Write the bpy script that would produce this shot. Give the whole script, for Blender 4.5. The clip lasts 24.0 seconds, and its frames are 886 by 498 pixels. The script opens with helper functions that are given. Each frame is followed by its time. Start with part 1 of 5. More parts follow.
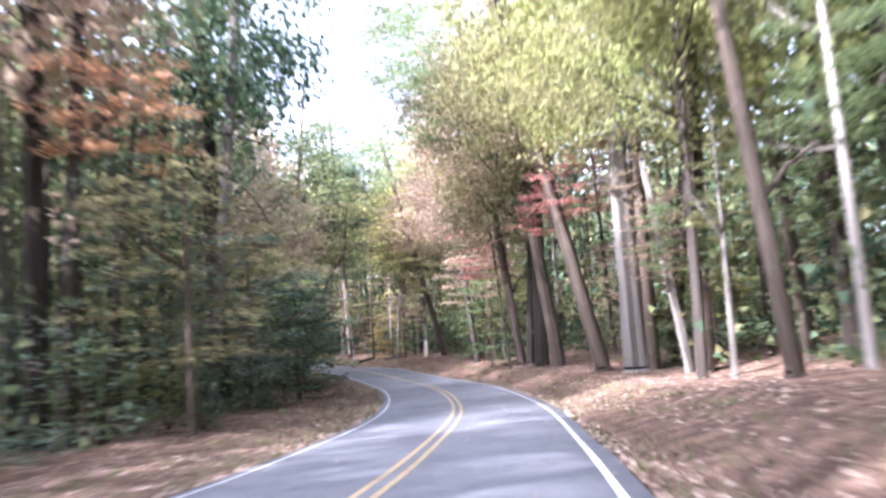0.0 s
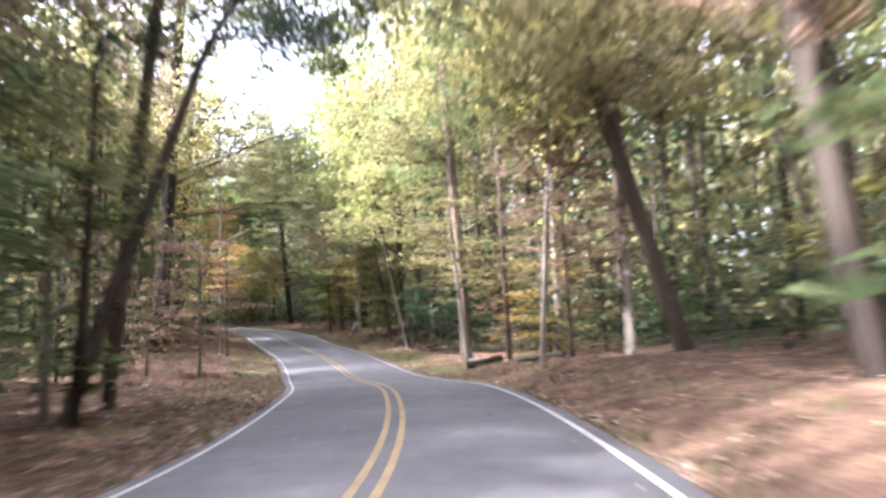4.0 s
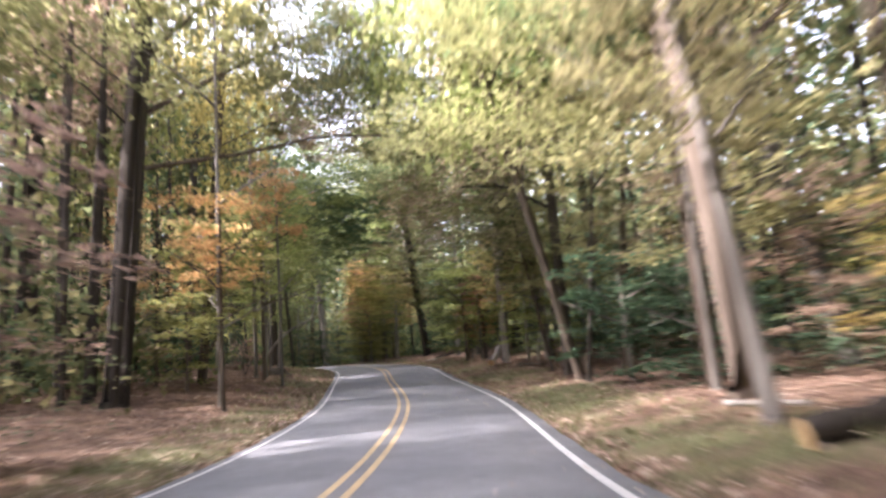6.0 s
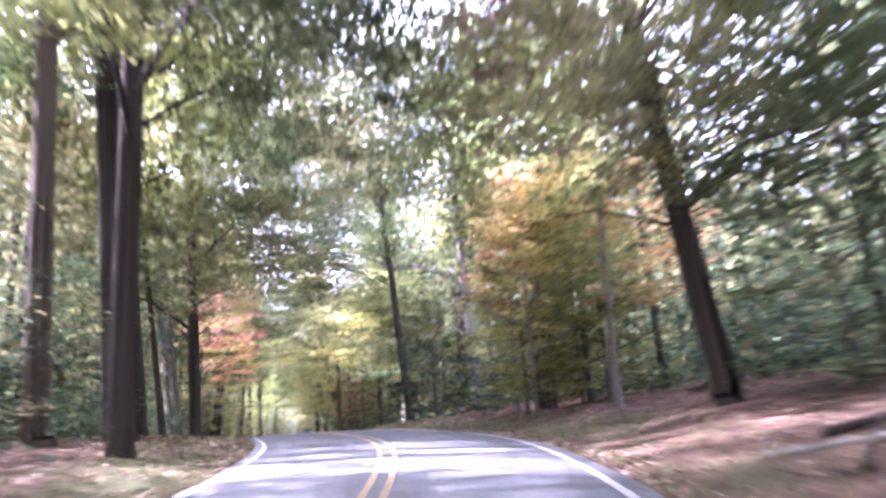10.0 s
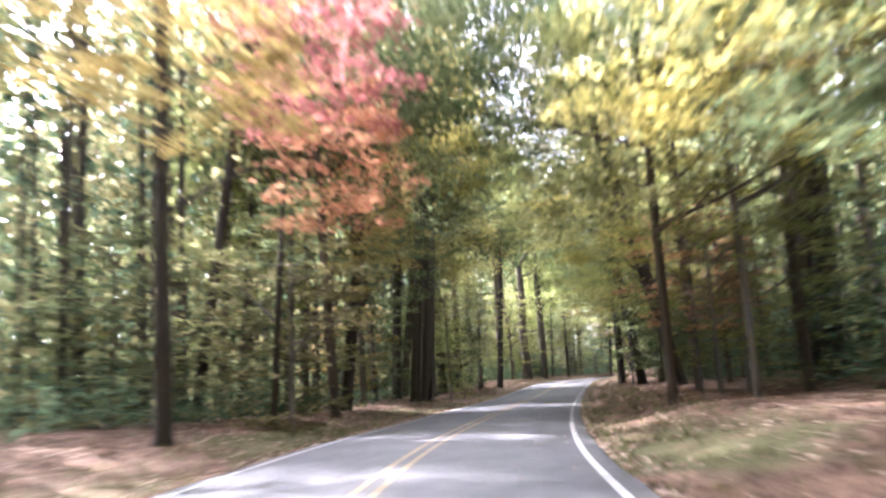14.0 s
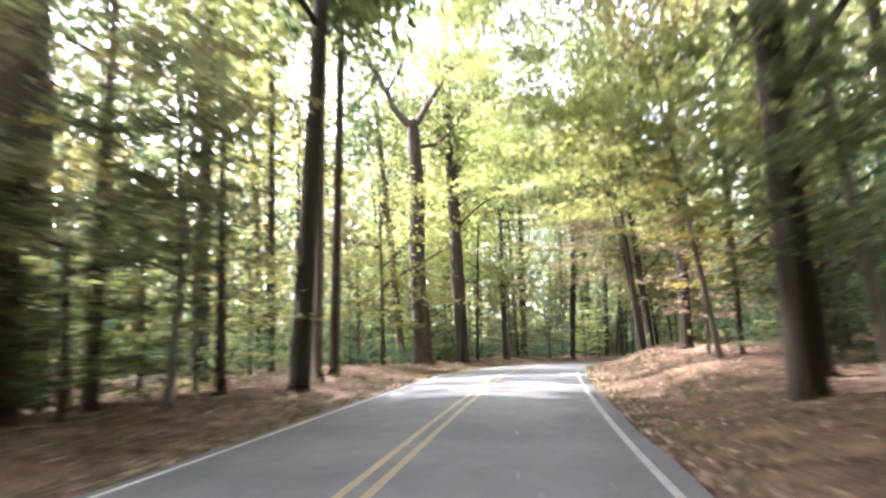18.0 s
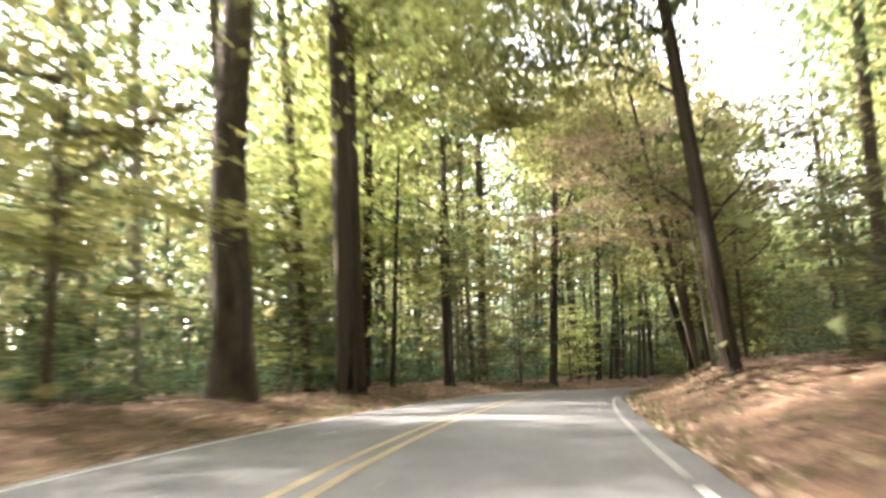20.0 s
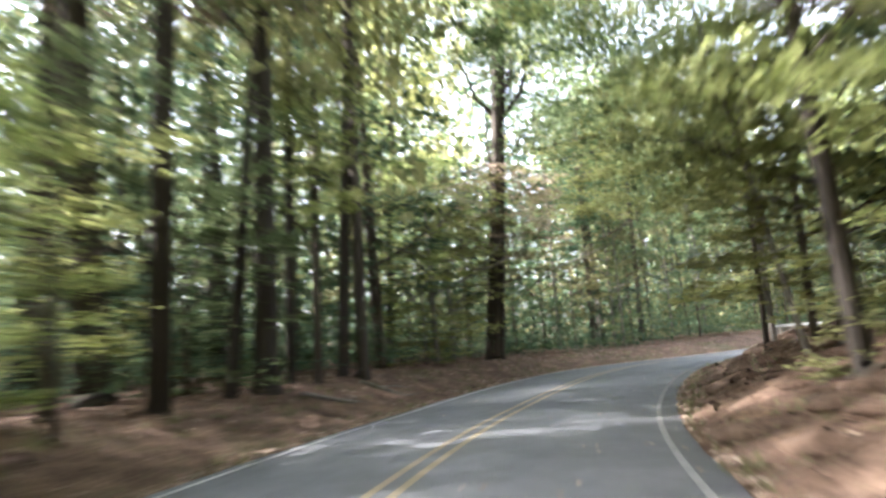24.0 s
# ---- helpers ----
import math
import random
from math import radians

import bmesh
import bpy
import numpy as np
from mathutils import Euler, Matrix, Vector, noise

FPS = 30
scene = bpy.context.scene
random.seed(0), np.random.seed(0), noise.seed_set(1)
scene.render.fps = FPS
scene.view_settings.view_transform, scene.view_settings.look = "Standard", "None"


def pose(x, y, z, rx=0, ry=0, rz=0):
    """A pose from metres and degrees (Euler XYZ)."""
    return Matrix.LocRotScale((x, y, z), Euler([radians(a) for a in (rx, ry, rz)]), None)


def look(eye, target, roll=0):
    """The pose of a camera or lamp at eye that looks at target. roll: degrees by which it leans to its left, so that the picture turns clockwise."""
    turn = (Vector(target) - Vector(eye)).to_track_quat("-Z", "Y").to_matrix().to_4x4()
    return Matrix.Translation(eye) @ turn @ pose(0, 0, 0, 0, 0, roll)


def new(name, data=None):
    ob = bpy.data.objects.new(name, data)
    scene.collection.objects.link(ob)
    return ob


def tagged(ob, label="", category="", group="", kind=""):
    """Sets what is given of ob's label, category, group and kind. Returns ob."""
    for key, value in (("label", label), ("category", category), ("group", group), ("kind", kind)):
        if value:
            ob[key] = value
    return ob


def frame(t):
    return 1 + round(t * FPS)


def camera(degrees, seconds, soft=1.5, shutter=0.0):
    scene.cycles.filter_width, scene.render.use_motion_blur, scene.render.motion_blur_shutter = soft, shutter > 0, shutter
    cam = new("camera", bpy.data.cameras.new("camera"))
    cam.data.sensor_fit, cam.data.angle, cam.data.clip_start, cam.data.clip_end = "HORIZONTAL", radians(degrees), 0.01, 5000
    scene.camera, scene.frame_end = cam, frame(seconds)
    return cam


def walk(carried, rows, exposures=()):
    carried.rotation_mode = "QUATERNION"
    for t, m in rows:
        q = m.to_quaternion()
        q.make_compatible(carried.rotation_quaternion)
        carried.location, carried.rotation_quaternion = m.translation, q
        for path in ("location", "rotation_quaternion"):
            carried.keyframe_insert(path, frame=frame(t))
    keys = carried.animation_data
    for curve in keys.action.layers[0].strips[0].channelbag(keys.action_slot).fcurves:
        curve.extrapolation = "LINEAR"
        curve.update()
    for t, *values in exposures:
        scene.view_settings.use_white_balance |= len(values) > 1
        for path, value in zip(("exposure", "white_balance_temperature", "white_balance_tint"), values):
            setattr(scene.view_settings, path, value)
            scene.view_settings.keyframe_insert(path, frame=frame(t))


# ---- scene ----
cam = camera(60.4, 24.0, soft=2.5, shutter=1.0)
PATH = [
    (0.0, pose(0.00, 0.00, 1.600, 97.52, 3.96, 0.52)),
    (0.5, pose(0.64, 5.57, 1.379, 97.65, 4.09, 1.05)),
    (1.0, pose(1.19, 11.22, 1.215, 97.21, 3.68, 1.90)),
    (1.5, pose(1.58, 16.95, 1.031, 97.30, 3.48, 3.39)),
    (2.0, pose(1.89, 22.84, 0.875, 98.43, 4.17, 5.71)),
    (2.5, pose(1.84, 28.92, 0.850, 99.37, 3.99, 8.52)),
    (3.0, pose(1.38, 34.83, 0.872, 98.80, 2.35, 11.52)),
    (3.5, pose(0.66, 40.84, 0.798, 98.60, 2.02, 14.51)),
    (5.5, pose(-5.83, 64.27, 1.029, 102.35, 5.09, 28.61)),
    (6.0, pose(-8.37, 69.89, 1.313, 102.91, 4.69, 31.83)),
    (6.5, pose(-11.16, 75.43, 1.692, 103.92, 4.25, 34.74)),
    (7.0, pose(-13.94, 80.81, 2.112, 104.59, 4.33, 37.13)),
    (7.5, pose(-17.27, 85.79, 2.688, 105.53, 4.75, 38.90)),
    (8.0, pose(-20.56, 90.71, 3.248, 105.66, 4.50, 40.90)),
    (8.5, pose(-23.75, 95.29, 3.873, 106.79, 5.15, 43.04)),
    (9.0, pose(-27.19, 99.79, 4.593, 107.49, 5.04, 44.88)),
    (9.5, pose(-30.54, 103.99, 5.391, 106.77, 4.82, 46.75)),
    (10.0, pose(-34.07, 107.92, 6.029, 105.70, 4.02, 49.40)),
    (10.5, pose(-37.62, 111.61, 6.632, 104.77, 2.69, 53.07)),
    (11.0, pose(-41.35, 114.77, 7.105, 104.97, 1.61, 57.03)),
    (11.5, pose(-45.28, 117.73, 7.645, 103.60, 0.22, 61.08)),
    (13.5, pose(-64.48, 128.56, 9.172, 100.01, 2.76, 71.99)),
    (14.0, pose(-70.10, 131.09, 9.309, 99.62, 3.14, 72.15)),
    (14.5, pose(-75.81, 133.58, 9.341, 99.11, 3.88, 71.98)),
    (15.0, pose(-81.46, 136.12, 9.302, 98.49, 4.28, 71.44)),
    (15.5, pose(-87.06, 138.82, 9.195, 98.25, 4.54, 70.56)),
    (16.0, pose(-92.49, 141.41, 9.178, 98.09, 3.81, 69.52)),
    (16.5, pose(-97.78, 143.95, 9.011, 98.33, 2.88, 68.44)),
    (17.0, pose(-103.01, 146.73, 9.021, 98.50, 1.07, 67.73)),
    (17.5, pose(-108.19, 149.55, 8.959, 98.08, 1.34, 67.37)),
    (18.0, pose(-113.17, 152.31, 8.984, 98.05, 2.13, 66.89)),
    (18.5, pose(-118.21, 155.15, 8.899, 98.32, 2.71, 66.49)),
    (20.5, pose(-138.34, 167.42, 9.140, 100.00, 1.64, 63.29)),
    (21.0, pose(-143.27, 170.76, 9.351, 99.91, 2.15, 61.55)),
    (21.5, pose(-148.10, 174.27, 9.465, 99.16, 3.18, 59.10)),
    (22.0, pose(-152.69, 177.99, 9.502, 98.57, 3.55, 56.33)),
    (22.5, pose(-157.13, 181.85, 9.474, 98.24, 3.63, 53.40)),
    (23.0, pose(-161.34, 185.91, 9.410, 97.68, 3.72, 50.38)),
    (23.5, pose(-165.23, 190.14, 9.295, 97.19, 4.40, 47.34)),
    (24.0, pose(-168.81, 194.53, 9.170, 97.08, 4.76, 44.25)),
]
walk(cam, PATH, exposures=[(0.0, 3.05, 5300, 26), (1.0, 3.1, 5250, 20), (2.0, 3.3, 5150, 15), (3.0, 3.45, 5500, 23), (6.0, 3.2, 6000, 25), (7.0, 4.05, 6150, 19), (8.0, 4.35, 6300, 20), (9.0, 4.28, 5800, 41), (10.0, 4.6, 5200, 46), (11.0, 4.6, 5450, 44), (14.0, 4.18, 5650, 28), (15.0, 4.85, 5450, 41), (16.0, 4.65, 5650, 27), (17.0, 4.6, 5900, 18), (18.0, 4.3, 5900, 21), (21.0, 3.85, 7100, 15), (22.0, 3.95, 6700, 21), (23.0, 4.13, 6150, 19), (24.0, 3.62, 5800, 14)])

# ---- world, sun, exposure ----
SUN_HEAD, SUN_UP = 125.0, 37.0
world = bpy.data.worlds.new("sky")
scene.world = world
world.use_nodes = True
wn, wl = world.node_tree.nodes, world.node_tree.links
sky = wn.new("ShaderNodeTexSky")
sky.sky_type, sky.sun_disc = 'NISHITA', False
sky.sun_elevation, sky.sun_rotation = radians(SUN_UP), radians(-SUN_HEAD)
sky.air_density, sky.dust_density, sky.ozone_density = 1.0, 5.0, 0.6
haze = wn.new("ShaderNodeHueSaturation")
haze.inputs["Saturation"].default_value = 0.35
wl.new(sky.outputs[0], haze.inputs["Color"])
wl.new(haze.outputs[0], wn["Background"].inputs[0])
wn["Background"].inputs[1].default_value = 0.15
sun = new("sun", bpy.data.lights.new("sun", "SUN"))
sun.data.energy, sun.data.angle, sun.data.color = 3.8, radians(1.6), (1.0, 0.93, 0.82)
sx, sy = -math.sin(radians(SUN_HEAD)), math.cos(radians(SUN_HEAD))
sun.matrix_world = look((sx * 100, sy * 100, 100 * math.tan(radians(SUN_UP))), (0, 0, 0))


# ---- materials ----
def material(name):
    m = bpy.data.materials.new(name)
    m.use_nodes = True
    m.node_tree.nodes.clear()
    return m, m.node_tree.nodes, m.node_tree.links


def ramp(nodes, stops):
    r = nodes.new("ShaderNodeValToRGB")
    e = r.color_ramp.elements
    while len(e) < len(stops):
        e.new(0.5)
    for k, (p, c) in enumerate(stops):
        e[k].position, e[k].color = p, (*c, 1)
    return r


def noise_tex(nodes, links, scale, detail=4.0, stretch=(1, 1, 1), coords="Object", rough=0.6):
    tc, mp, nz = nodes.new("ShaderNodeTexCoord"), nodes.new("ShaderNodeMapping"), nodes.new("ShaderNodeTexNoise")
    mp.inputs["Scale"].default_value = stretch
    nz.inputs["Scale"].default_value, nz.inputs["Detail"].default_value = scale, detail
    nz.inputs["Roughness"].default_value = rough
    links.new(tc.outputs[coords], mp.inputs[0])
    links.new(mp.outputs[0], nz.inputs[0])
    return nz


def mixed(nodes, links, fac, a, b, mode="MIX"):
    mx = nodes.new("ShaderNodeMix")
    mx.data_type, mx.blend_type = "RGBA", mode
    for k, v in ((0, fac), (6, a), (7, b)):
        if isinstance(v, (int, float)):
            mx.inputs[k].default_value = v
        elif isinstance(v, tuple):
            mx.inputs[k].default_value = (*v, 1)
        else:
            links.new(v, mx.inputs[k])
    return mx.outputs[2]


def finish(nodes, links, colour, rough=0.9, bump=None, strength=0.3, dist=0.02, spec=0.3):
    p, o = nodes.new("ShaderNodeBsdfPrincipled"), nodes.new("ShaderNodeOutputMaterial")
    if isinstance(colour, tuple):
        p.inputs["Base Color"].default_value = (*colour, 1)
    else:
        links.new(colour, p.inputs["Base Color"])
    if isinstance(rough, (int, float)):
        p.inputs["Roughness"].default_value = rough
    else:
        links.new(rough, p.inputs["Roughness"])
    p.inputs["Specular IOR Level"].default_value = spec
    if bump is not None:
        b = nodes.new("ShaderNodeBump")
        b.inputs["Strength"].default_value, b.inputs["Distance"].default_value = strength, dist
        links.new(bump, b.inputs["Height"])
        links.new(b.outputs[0], p.inputs["Normal"])
    links.new(p.outputs[0], o.inputs[0])


def leaf_material(name, dark, mid, light, through_share=0.5):
    m, n, l = material(name)
    geo, info = n.new("ShaderNodeNewGeometry"), n.new("ShaderNodeObjectInfo")
    r = ramp(n, [(0.0, dark), (0.5, mid), (1.0, light)])
    l.new(geo.outputs["Random Per Island"], r.inputs[0])
    hsv = n.new("ShaderNodeHueSaturation")
    hsv.inputs["Saturation"].default_value = 0.84
    rng = n.new("ShaderNodeMapRange")
    rng.inputs[3].default_value, rng.inputs[4].default_value = 0.48, 0.52
    val = n.new("ShaderNodeMapRange")
    val.inputs[3].default_value, val.inputs[4].default_value = 0.8, 1.2
    l.new(info.outputs["Random"], rng.inputs[0])
    l.new(info.outputs["Random"], val.inputs[0])
    l.new(rng.outputs[0], hsv.inputs["Hue"])
    l.new(val.outputs[0], hsv.inputs["Value"])
    l.new(r.outputs[0], hsv.inputs["Color"])
    d, t, mx, o = (n.new("ShaderNodeBsdf" + k) if k != "mix" else n.new("ShaderNodeMixShader") for k in ("Diffuse", "Translucent", "mix", "Diffuse"))
    n.remove(o)
    o = n.new("ShaderNodeOutputMaterial")
    l.new(hsv.outputs[0], d.inputs[0])
    l.new(hsv.outputs[0], t.inputs[0])
    mx.inputs[0].default_value = through_share
    l.new(d.outputs[0], mx.inputs[1])
    l.new(t.outputs[0], mx.inputs[2])
    l.new(mx.outputs[0], o.inputs[0])
    return m


LEAF = {
    "green": leaf_material("leaf_green", (0.075, 0.105, 0.04), (0.145, 0.19, 0.07), (0.24, 0.29, 0.11)),
    "olive": leaf_material("leaf_olive", (0.13, 0.13, 0.05), (0.245, 0.235, 0.085), (0.37, 0.345, 0.13)),
    "lime": leaf_material("leaf_lime", (0.165, 0.19, 0.045), (0.30, 0.33, 0.08), (0.44, 0.45, 0.135)),
    "yellow": leaf_material("leaf_yellow", (0.324, 0.257, 0.054), (0.540, 0.432, 0.095), (0.702, 0.567, 0.162)),
    "orange": leaf_material("leaf_orange", (0.44, 0.19, 0.07), (0.66, 0.33, 0.12), (0.78, 0.48, 0.18)),
    "red": leaf_material("leaf_red", (0.30, 0.09, 0.065), (0.46, 0.17, 0.12), (0.58, 0.29, 0.20)),
    "russet": leaf_material("leaf_russet", (0.22, 0.15, 0.10), (0.36, 0.25, 0.16), (0.50, 0.37, 0.24)),
    "pine": leaf_material("leaf_pine", (0.081, 0.121, 0.081), (0.135, 0.189, 0.121), (0.203, 0.270, 0.176), 0.3),
    "holly": leaf_material("leaf_holly", (0.041, 0.081, 0.041), (0.081, 0.135, 0.068), (0.121, 0.203, 0.108), 0.3),
}


def bark_material(name, a, b, scale=9.0):
    m, n, l = material(name)
    big = noise_tex(n, l, 1.2, 3, (1, 1, 0.5))
    fine = noise_tex(n, l, scale, 6, (1, 1, 0.14))
    r1, r2 = ramp(n, [(0.3, a), (0.7, b)]), ramp(n, [(0.35, (0.45, 0.42, 0.4)), (0.62, (1, 1, 1))])
    l.new(big.outputs[0], r1.inputs[0])
    l.new(fine.outputs[0], r2.inputs[0])
    info, hsv, val = n.new("ShaderNodeObjectInfo"), n.new("ShaderNodeHueSaturation"), n.new("ShaderNodeMapRange")
    val.inputs[3].default_value, val.inputs[4].default_value = 0.75, 1.25
    l.new(info.outputs["Random"], val.inputs[0])
    l.new(val.outputs[0], hsv.inputs["Value"])
    l.new(mixed(n, l, 1.0, r1.outputs[0], r2.outputs[0], "MULTIPLY"), hsv.inputs["Color"])
    finish(n, l, hsv.outputs[0], 0.95, fine.outputs[0], 0.7, 0.03, 0.15)
    return m


BARK = {
    "brown": bark_material("bark_brown", (0.09, 0.07, 0.055), (0.16, 0.13, 0.10)),
    "dark": bark_material("bark_dark", (0.05, 0.042, 0.036), (0.10, 0.085, 0.07)),
    "grey": bark_material("bark_grey", (0.17, 0.155, 0.135), (0.28, 0.26, 0.23), 5.0),
    "pale": bark_material("bark_pale", (0.27, 0.245, 0.21), (0.43, 0.40, 0.35), 4.0),
}


def asphalt():
    m, n, l = material("asphalt")
    big, mid, grit = noise_tex(n, l, 0.35, 3), noise_tex(n, l, 3.0, 5), noise_tex(n, l, 140.0, 2)
    r = ramp(n, [(0.3, (0.145, 0.147, 0.158)), (0.7, (0.21, 0.21, 0.22))])
    l.new(big.outputs[0], r.inputs[0])
    r2 = ramp(n, [(0.3, (0.82, 0.82, 0.82)), (0.7, (1.1, 1.1, 1.1))])
    l.new(mid.outputs[0], r2.inputs[0])
    r3 = ramp(n, [(0.35, (0.7, 0.7, 0.7)), (0.65, (1.2, 1.2, 1.2))])
    l.new(grit.outputs[0], r3.inputs[0])
    c = mixed(n, l, 1.0, mixed(n, l, 1.0, r.outputs[0], r2.outputs[0], "MULTIPLY"), r3.outputs[0], "MULTIPLY")
    finish(n, l, c, 0.85, grit.outputs[0], 0.4, 0.004, 0.3)
    return m


def paint(name, colour):
    m, n, l = material(name)
    wear, grit = noise_tex(n, l, 5.0, 6), noise_tex(n, l, 90.0, 2)
    r = ramp(n, [(0.36, tuple(0.55 * c + 0.05 for c in colour)), (0.55, colour)])
    l.new(wear.outputs[0], r.inputs[0])
    finish(n, l, r.outputs[0], 0.7, grit.outputs[0], 0.3, 0.003)
    return m


def litter():
    m, n, l = material("leaf_litter")
    at = n.new("ShaderNodeAttribute")
    at.attribute_name = "verge"
    big, mid, fine = noise_tex(n, l, 0.22, 4), noise_tex(n, l, 1.6, 6), noise_tex(n, l, 16.0, 5)
    r = ramp(n, [(0.3, (0.10, 0.068, 0.052)), (0.5, (0.22, 0.148, 0.11)), (0.68, (0.36, 0.25, 0.18))])
    l.new(mid.outputs[0], r.inputs[0])
    r2 = ramp(n, [(0.34, (0.35, 0.32, 0.3)), (0.66, (1.4, 1.35, 1.3))])
    l.new(fine.outputs[0], r2.inputs[0])
    soil = mixed(n, l, 1.0, r.outputs[0], r2.outputs[0], "MULTIPLY")
    g = ramp(n, [(0.3, (0.10, 0.105, 0.05)), (0.7, (0.21, 0.20, 0.10))])
    l.new(fine.outputs[0], g.inputs[0])
    ma = n.new("ShaderNodeMath")
    ma.operation = "MULTIPLY_ADD"
    l.new(big.outputs[0], ma.inputs[0])
    ma.inputs[1].default_value = 2.6
    l.new(at.outputs["Fac"], ma.inputs[2])
    gate = ramp(n, [(0.62, (0, 0, 0)), (0.78, (1, 1, 1))])
    mb = n.new("ShaderNodeMath")
    mb.operation = "MULTIPLY"
    mb.inputs[1].default_value = 0.33
    l.new(ma.outputs[0], mb.inputs[0])
    l.new(mb.outputs[0], gate.inputs[0])
    hm = n.new("ShaderNodeMath")
    hm.operation = "MULTIPLY_ADD"
    l.new(mid.outputs[0], hm.inputs[0])
    hm.inputs[1].default_value = 1.6
    l.new(fine.outputs[0], hm.inputs[2])
    finish(n, l, mixed(n, l, gate.outputs[0], soil, g.outputs[0]), 0.95, hm.outputs[0], 1.0, 0.11, 0.15)
    return m


FADED = paint("faded_line_paint", (0.24, 0.235, 0.23))
WORN_YELLOW, WORN_WHITE = paint("worn_yellow_paint", (0.37, 0.295, 0.19)), paint("worn_white_paint", (0.40, 0.38, 0.37))
ASPHALT, WHITE, YELLOW, LITTER = asphalt(), paint("white_line_paint", (0.54, 0.53, 0.52)), paint("yellow_line_paint", (0.47, 0.34, 0.185)), litter()

# ---- the road's line and the lie of the land ----
ROAD = [
    (-4.74, -25.59, 1.22), (-3.40, -12.69, 0.78), (-2.01, 0.20, 0.35), (-0.62, 13.40, -0.17), (0.11, 26.60, -0.45),
    (-0.76, 39.90, -0.45), (-3.20, 52.88, -0.36), (-7.86, 65.43, 0.30), (-14.22, 77.13, 0.68), (-21.17, 88.43, 1.86),
    (-29.00, 98.90, 3.33), (-37.20, 109.10, 4.98), (-47.38, 117.73, 6.40), (-59.19, 123.82, 7.37), (-71.00, 129.62, 8.00),
    (-83.20, 134.82, 8.02), (-95.07, 140.77, 7.90), (-106.69, 147.01, 7.81), (-118.26, 153.36, 7.75), (-129.68, 160.03, 7.97),
    (-140.92, 167.06, 8.23), (-151.47, 174.83, 8.26), (-161.36, 183.54, 8.20), (-170.10, 193.39, 7.95), (-178.27, 205.87, 7.72),
    (-183.55, 219.30, 7.73), (-184.56, 233.50, 7.47), (-182.20, 247.21, 7.41), (-175.94, 259.90, 7.55), (-166.67, 271.11, 7.98),
    (-155.69, 280.61, 8.82),
]
LEFT_EDGE, RIGHT_EDGE = -2.85, 3.05


def glide(points, step=0.5):
    """A smooth line through the points, a point every step metres."""
    p = np.array(points, float)
    p = np.vstack([2 * p[0] - p[1], p, 2 * p[-1] - p[-2]])
    u = np.linspace(0, 1, 40, endpoint=False)[:, None]
    out = []
    for a, b, c, d in zip(p[:-3], p[1:-2], p[2:-1], p[3:]):
        out.append(0.5 * (2 * b + (c - a) * u + (2 * a - 5 * b + 4 * c - d) * u**2 + (3 * b - a - 3 * c + d) * u**3))
    q = np.vstack(out + [p[-2:-1]])
    s = np.r_[0, np.cumsum(np.linalg.norm(np.diff(q[:, :2], axis=0), axis=1))]
    t = np.arange(0, s[-1], step)
    return np.stack([np.interp(t, s, q[:, k]) for k in range(3)], 1), t


LINE, ALONG = glide(ROAD)
TANGENT = np.gradient(LINE[:, :2], axis=0)
TANGENT /= np.linalg.norm(TANGENT, axis=1)[:, None]
RIGHT = np.stack([TANGENT[:, 1], -TANGENT[:, 0]], 1)

# along the road: rise of the bank close by and of the wood behind it, on the right and on the left
BANKS = [
    (0, 0.45, 0.8, 0.1, -0.1), (40, 0.55, 0.9, 0.1, -0.1), (65, 0.65, 0.9, 0.1, -0.1), (90, 0.65, 1.0, 0.1, 0.0), (104, 0.5, 1.0, 0.15, 0.2),
    (120, 0.3, 1.2, 0.25, 0.3), (140, 0.3, 1.3, 0.5, 0.4), (165, 0.4, 1.2, 0.3, 0.2), (190, 0.5, 0.9, 0.2, 0.1), (215, 0.65, 0.9, 0.25, 0.1),
    (240, 0.35, 0.8, 0.3, 0.1), (265, 0.6, 0.9, 0.4, 0.1), (290, 0.9, 1.2, 0.5, 0.2), (308, 0.9, 1.4, 0.65, 0.25), (330, 0.9, 1.5, 0.65, 0.3),
    (350, 0.8, 1.5, 0.55, 0.35), (400, 0.6, 1.5, 0.4, 0.5),
]


def smooth(v):
    v = np.clip(v, 0, 1)
    return v * v * (3 - 2 * v)


def station(x, y):
    """Where places lie along the road, how far to the right of its yellow lines, and the road's height there."""
    x, y = np.atleast_1d(np.asarray(x, float)), np.atleast_1d(np.asarray(y, float))
    k = np.empty(len(x), int)
    for i in range(0, len(x), 20000):
        dx, dy = x[i:i + 20000, None] - LINE[None, ::4, 0], y[i:i + 20000, None] - LINE[None, ::4, 1]
        k[i:i + 20000] = np.argmin(dx * dx + dy * dy, 1) * 4
    for _ in range(3):
        off = (x - LINE[k, 0]) * TANGENT[k, 0] + (y - LINE[k, 1]) * TANGENT[k, 1]
        k = np.clip(k + np.round(off / 0.5).astype(int), 0, len(LINE) - 1)
    rest = (x - LINE[k, 0]) * TANGENT[k, 0] + (y - LINE[k, 1]) * TANGENT[k, 1]
    s = ALONG[k] + rest
    d = (x - LINE[k, 0]) * RIGHT[k, 0] + (y - LINE[k, 1]) * RIGHT[k, 1]
    far = np.hypot(x - LINE[k, 0], y - LINE[k, 1])
    d = np.where(far > np.abs(d) + 0.6, np.where(d < 0, -far, far), d)
    return s, d, np.interp(s, ALONG, LINE[:, 2])


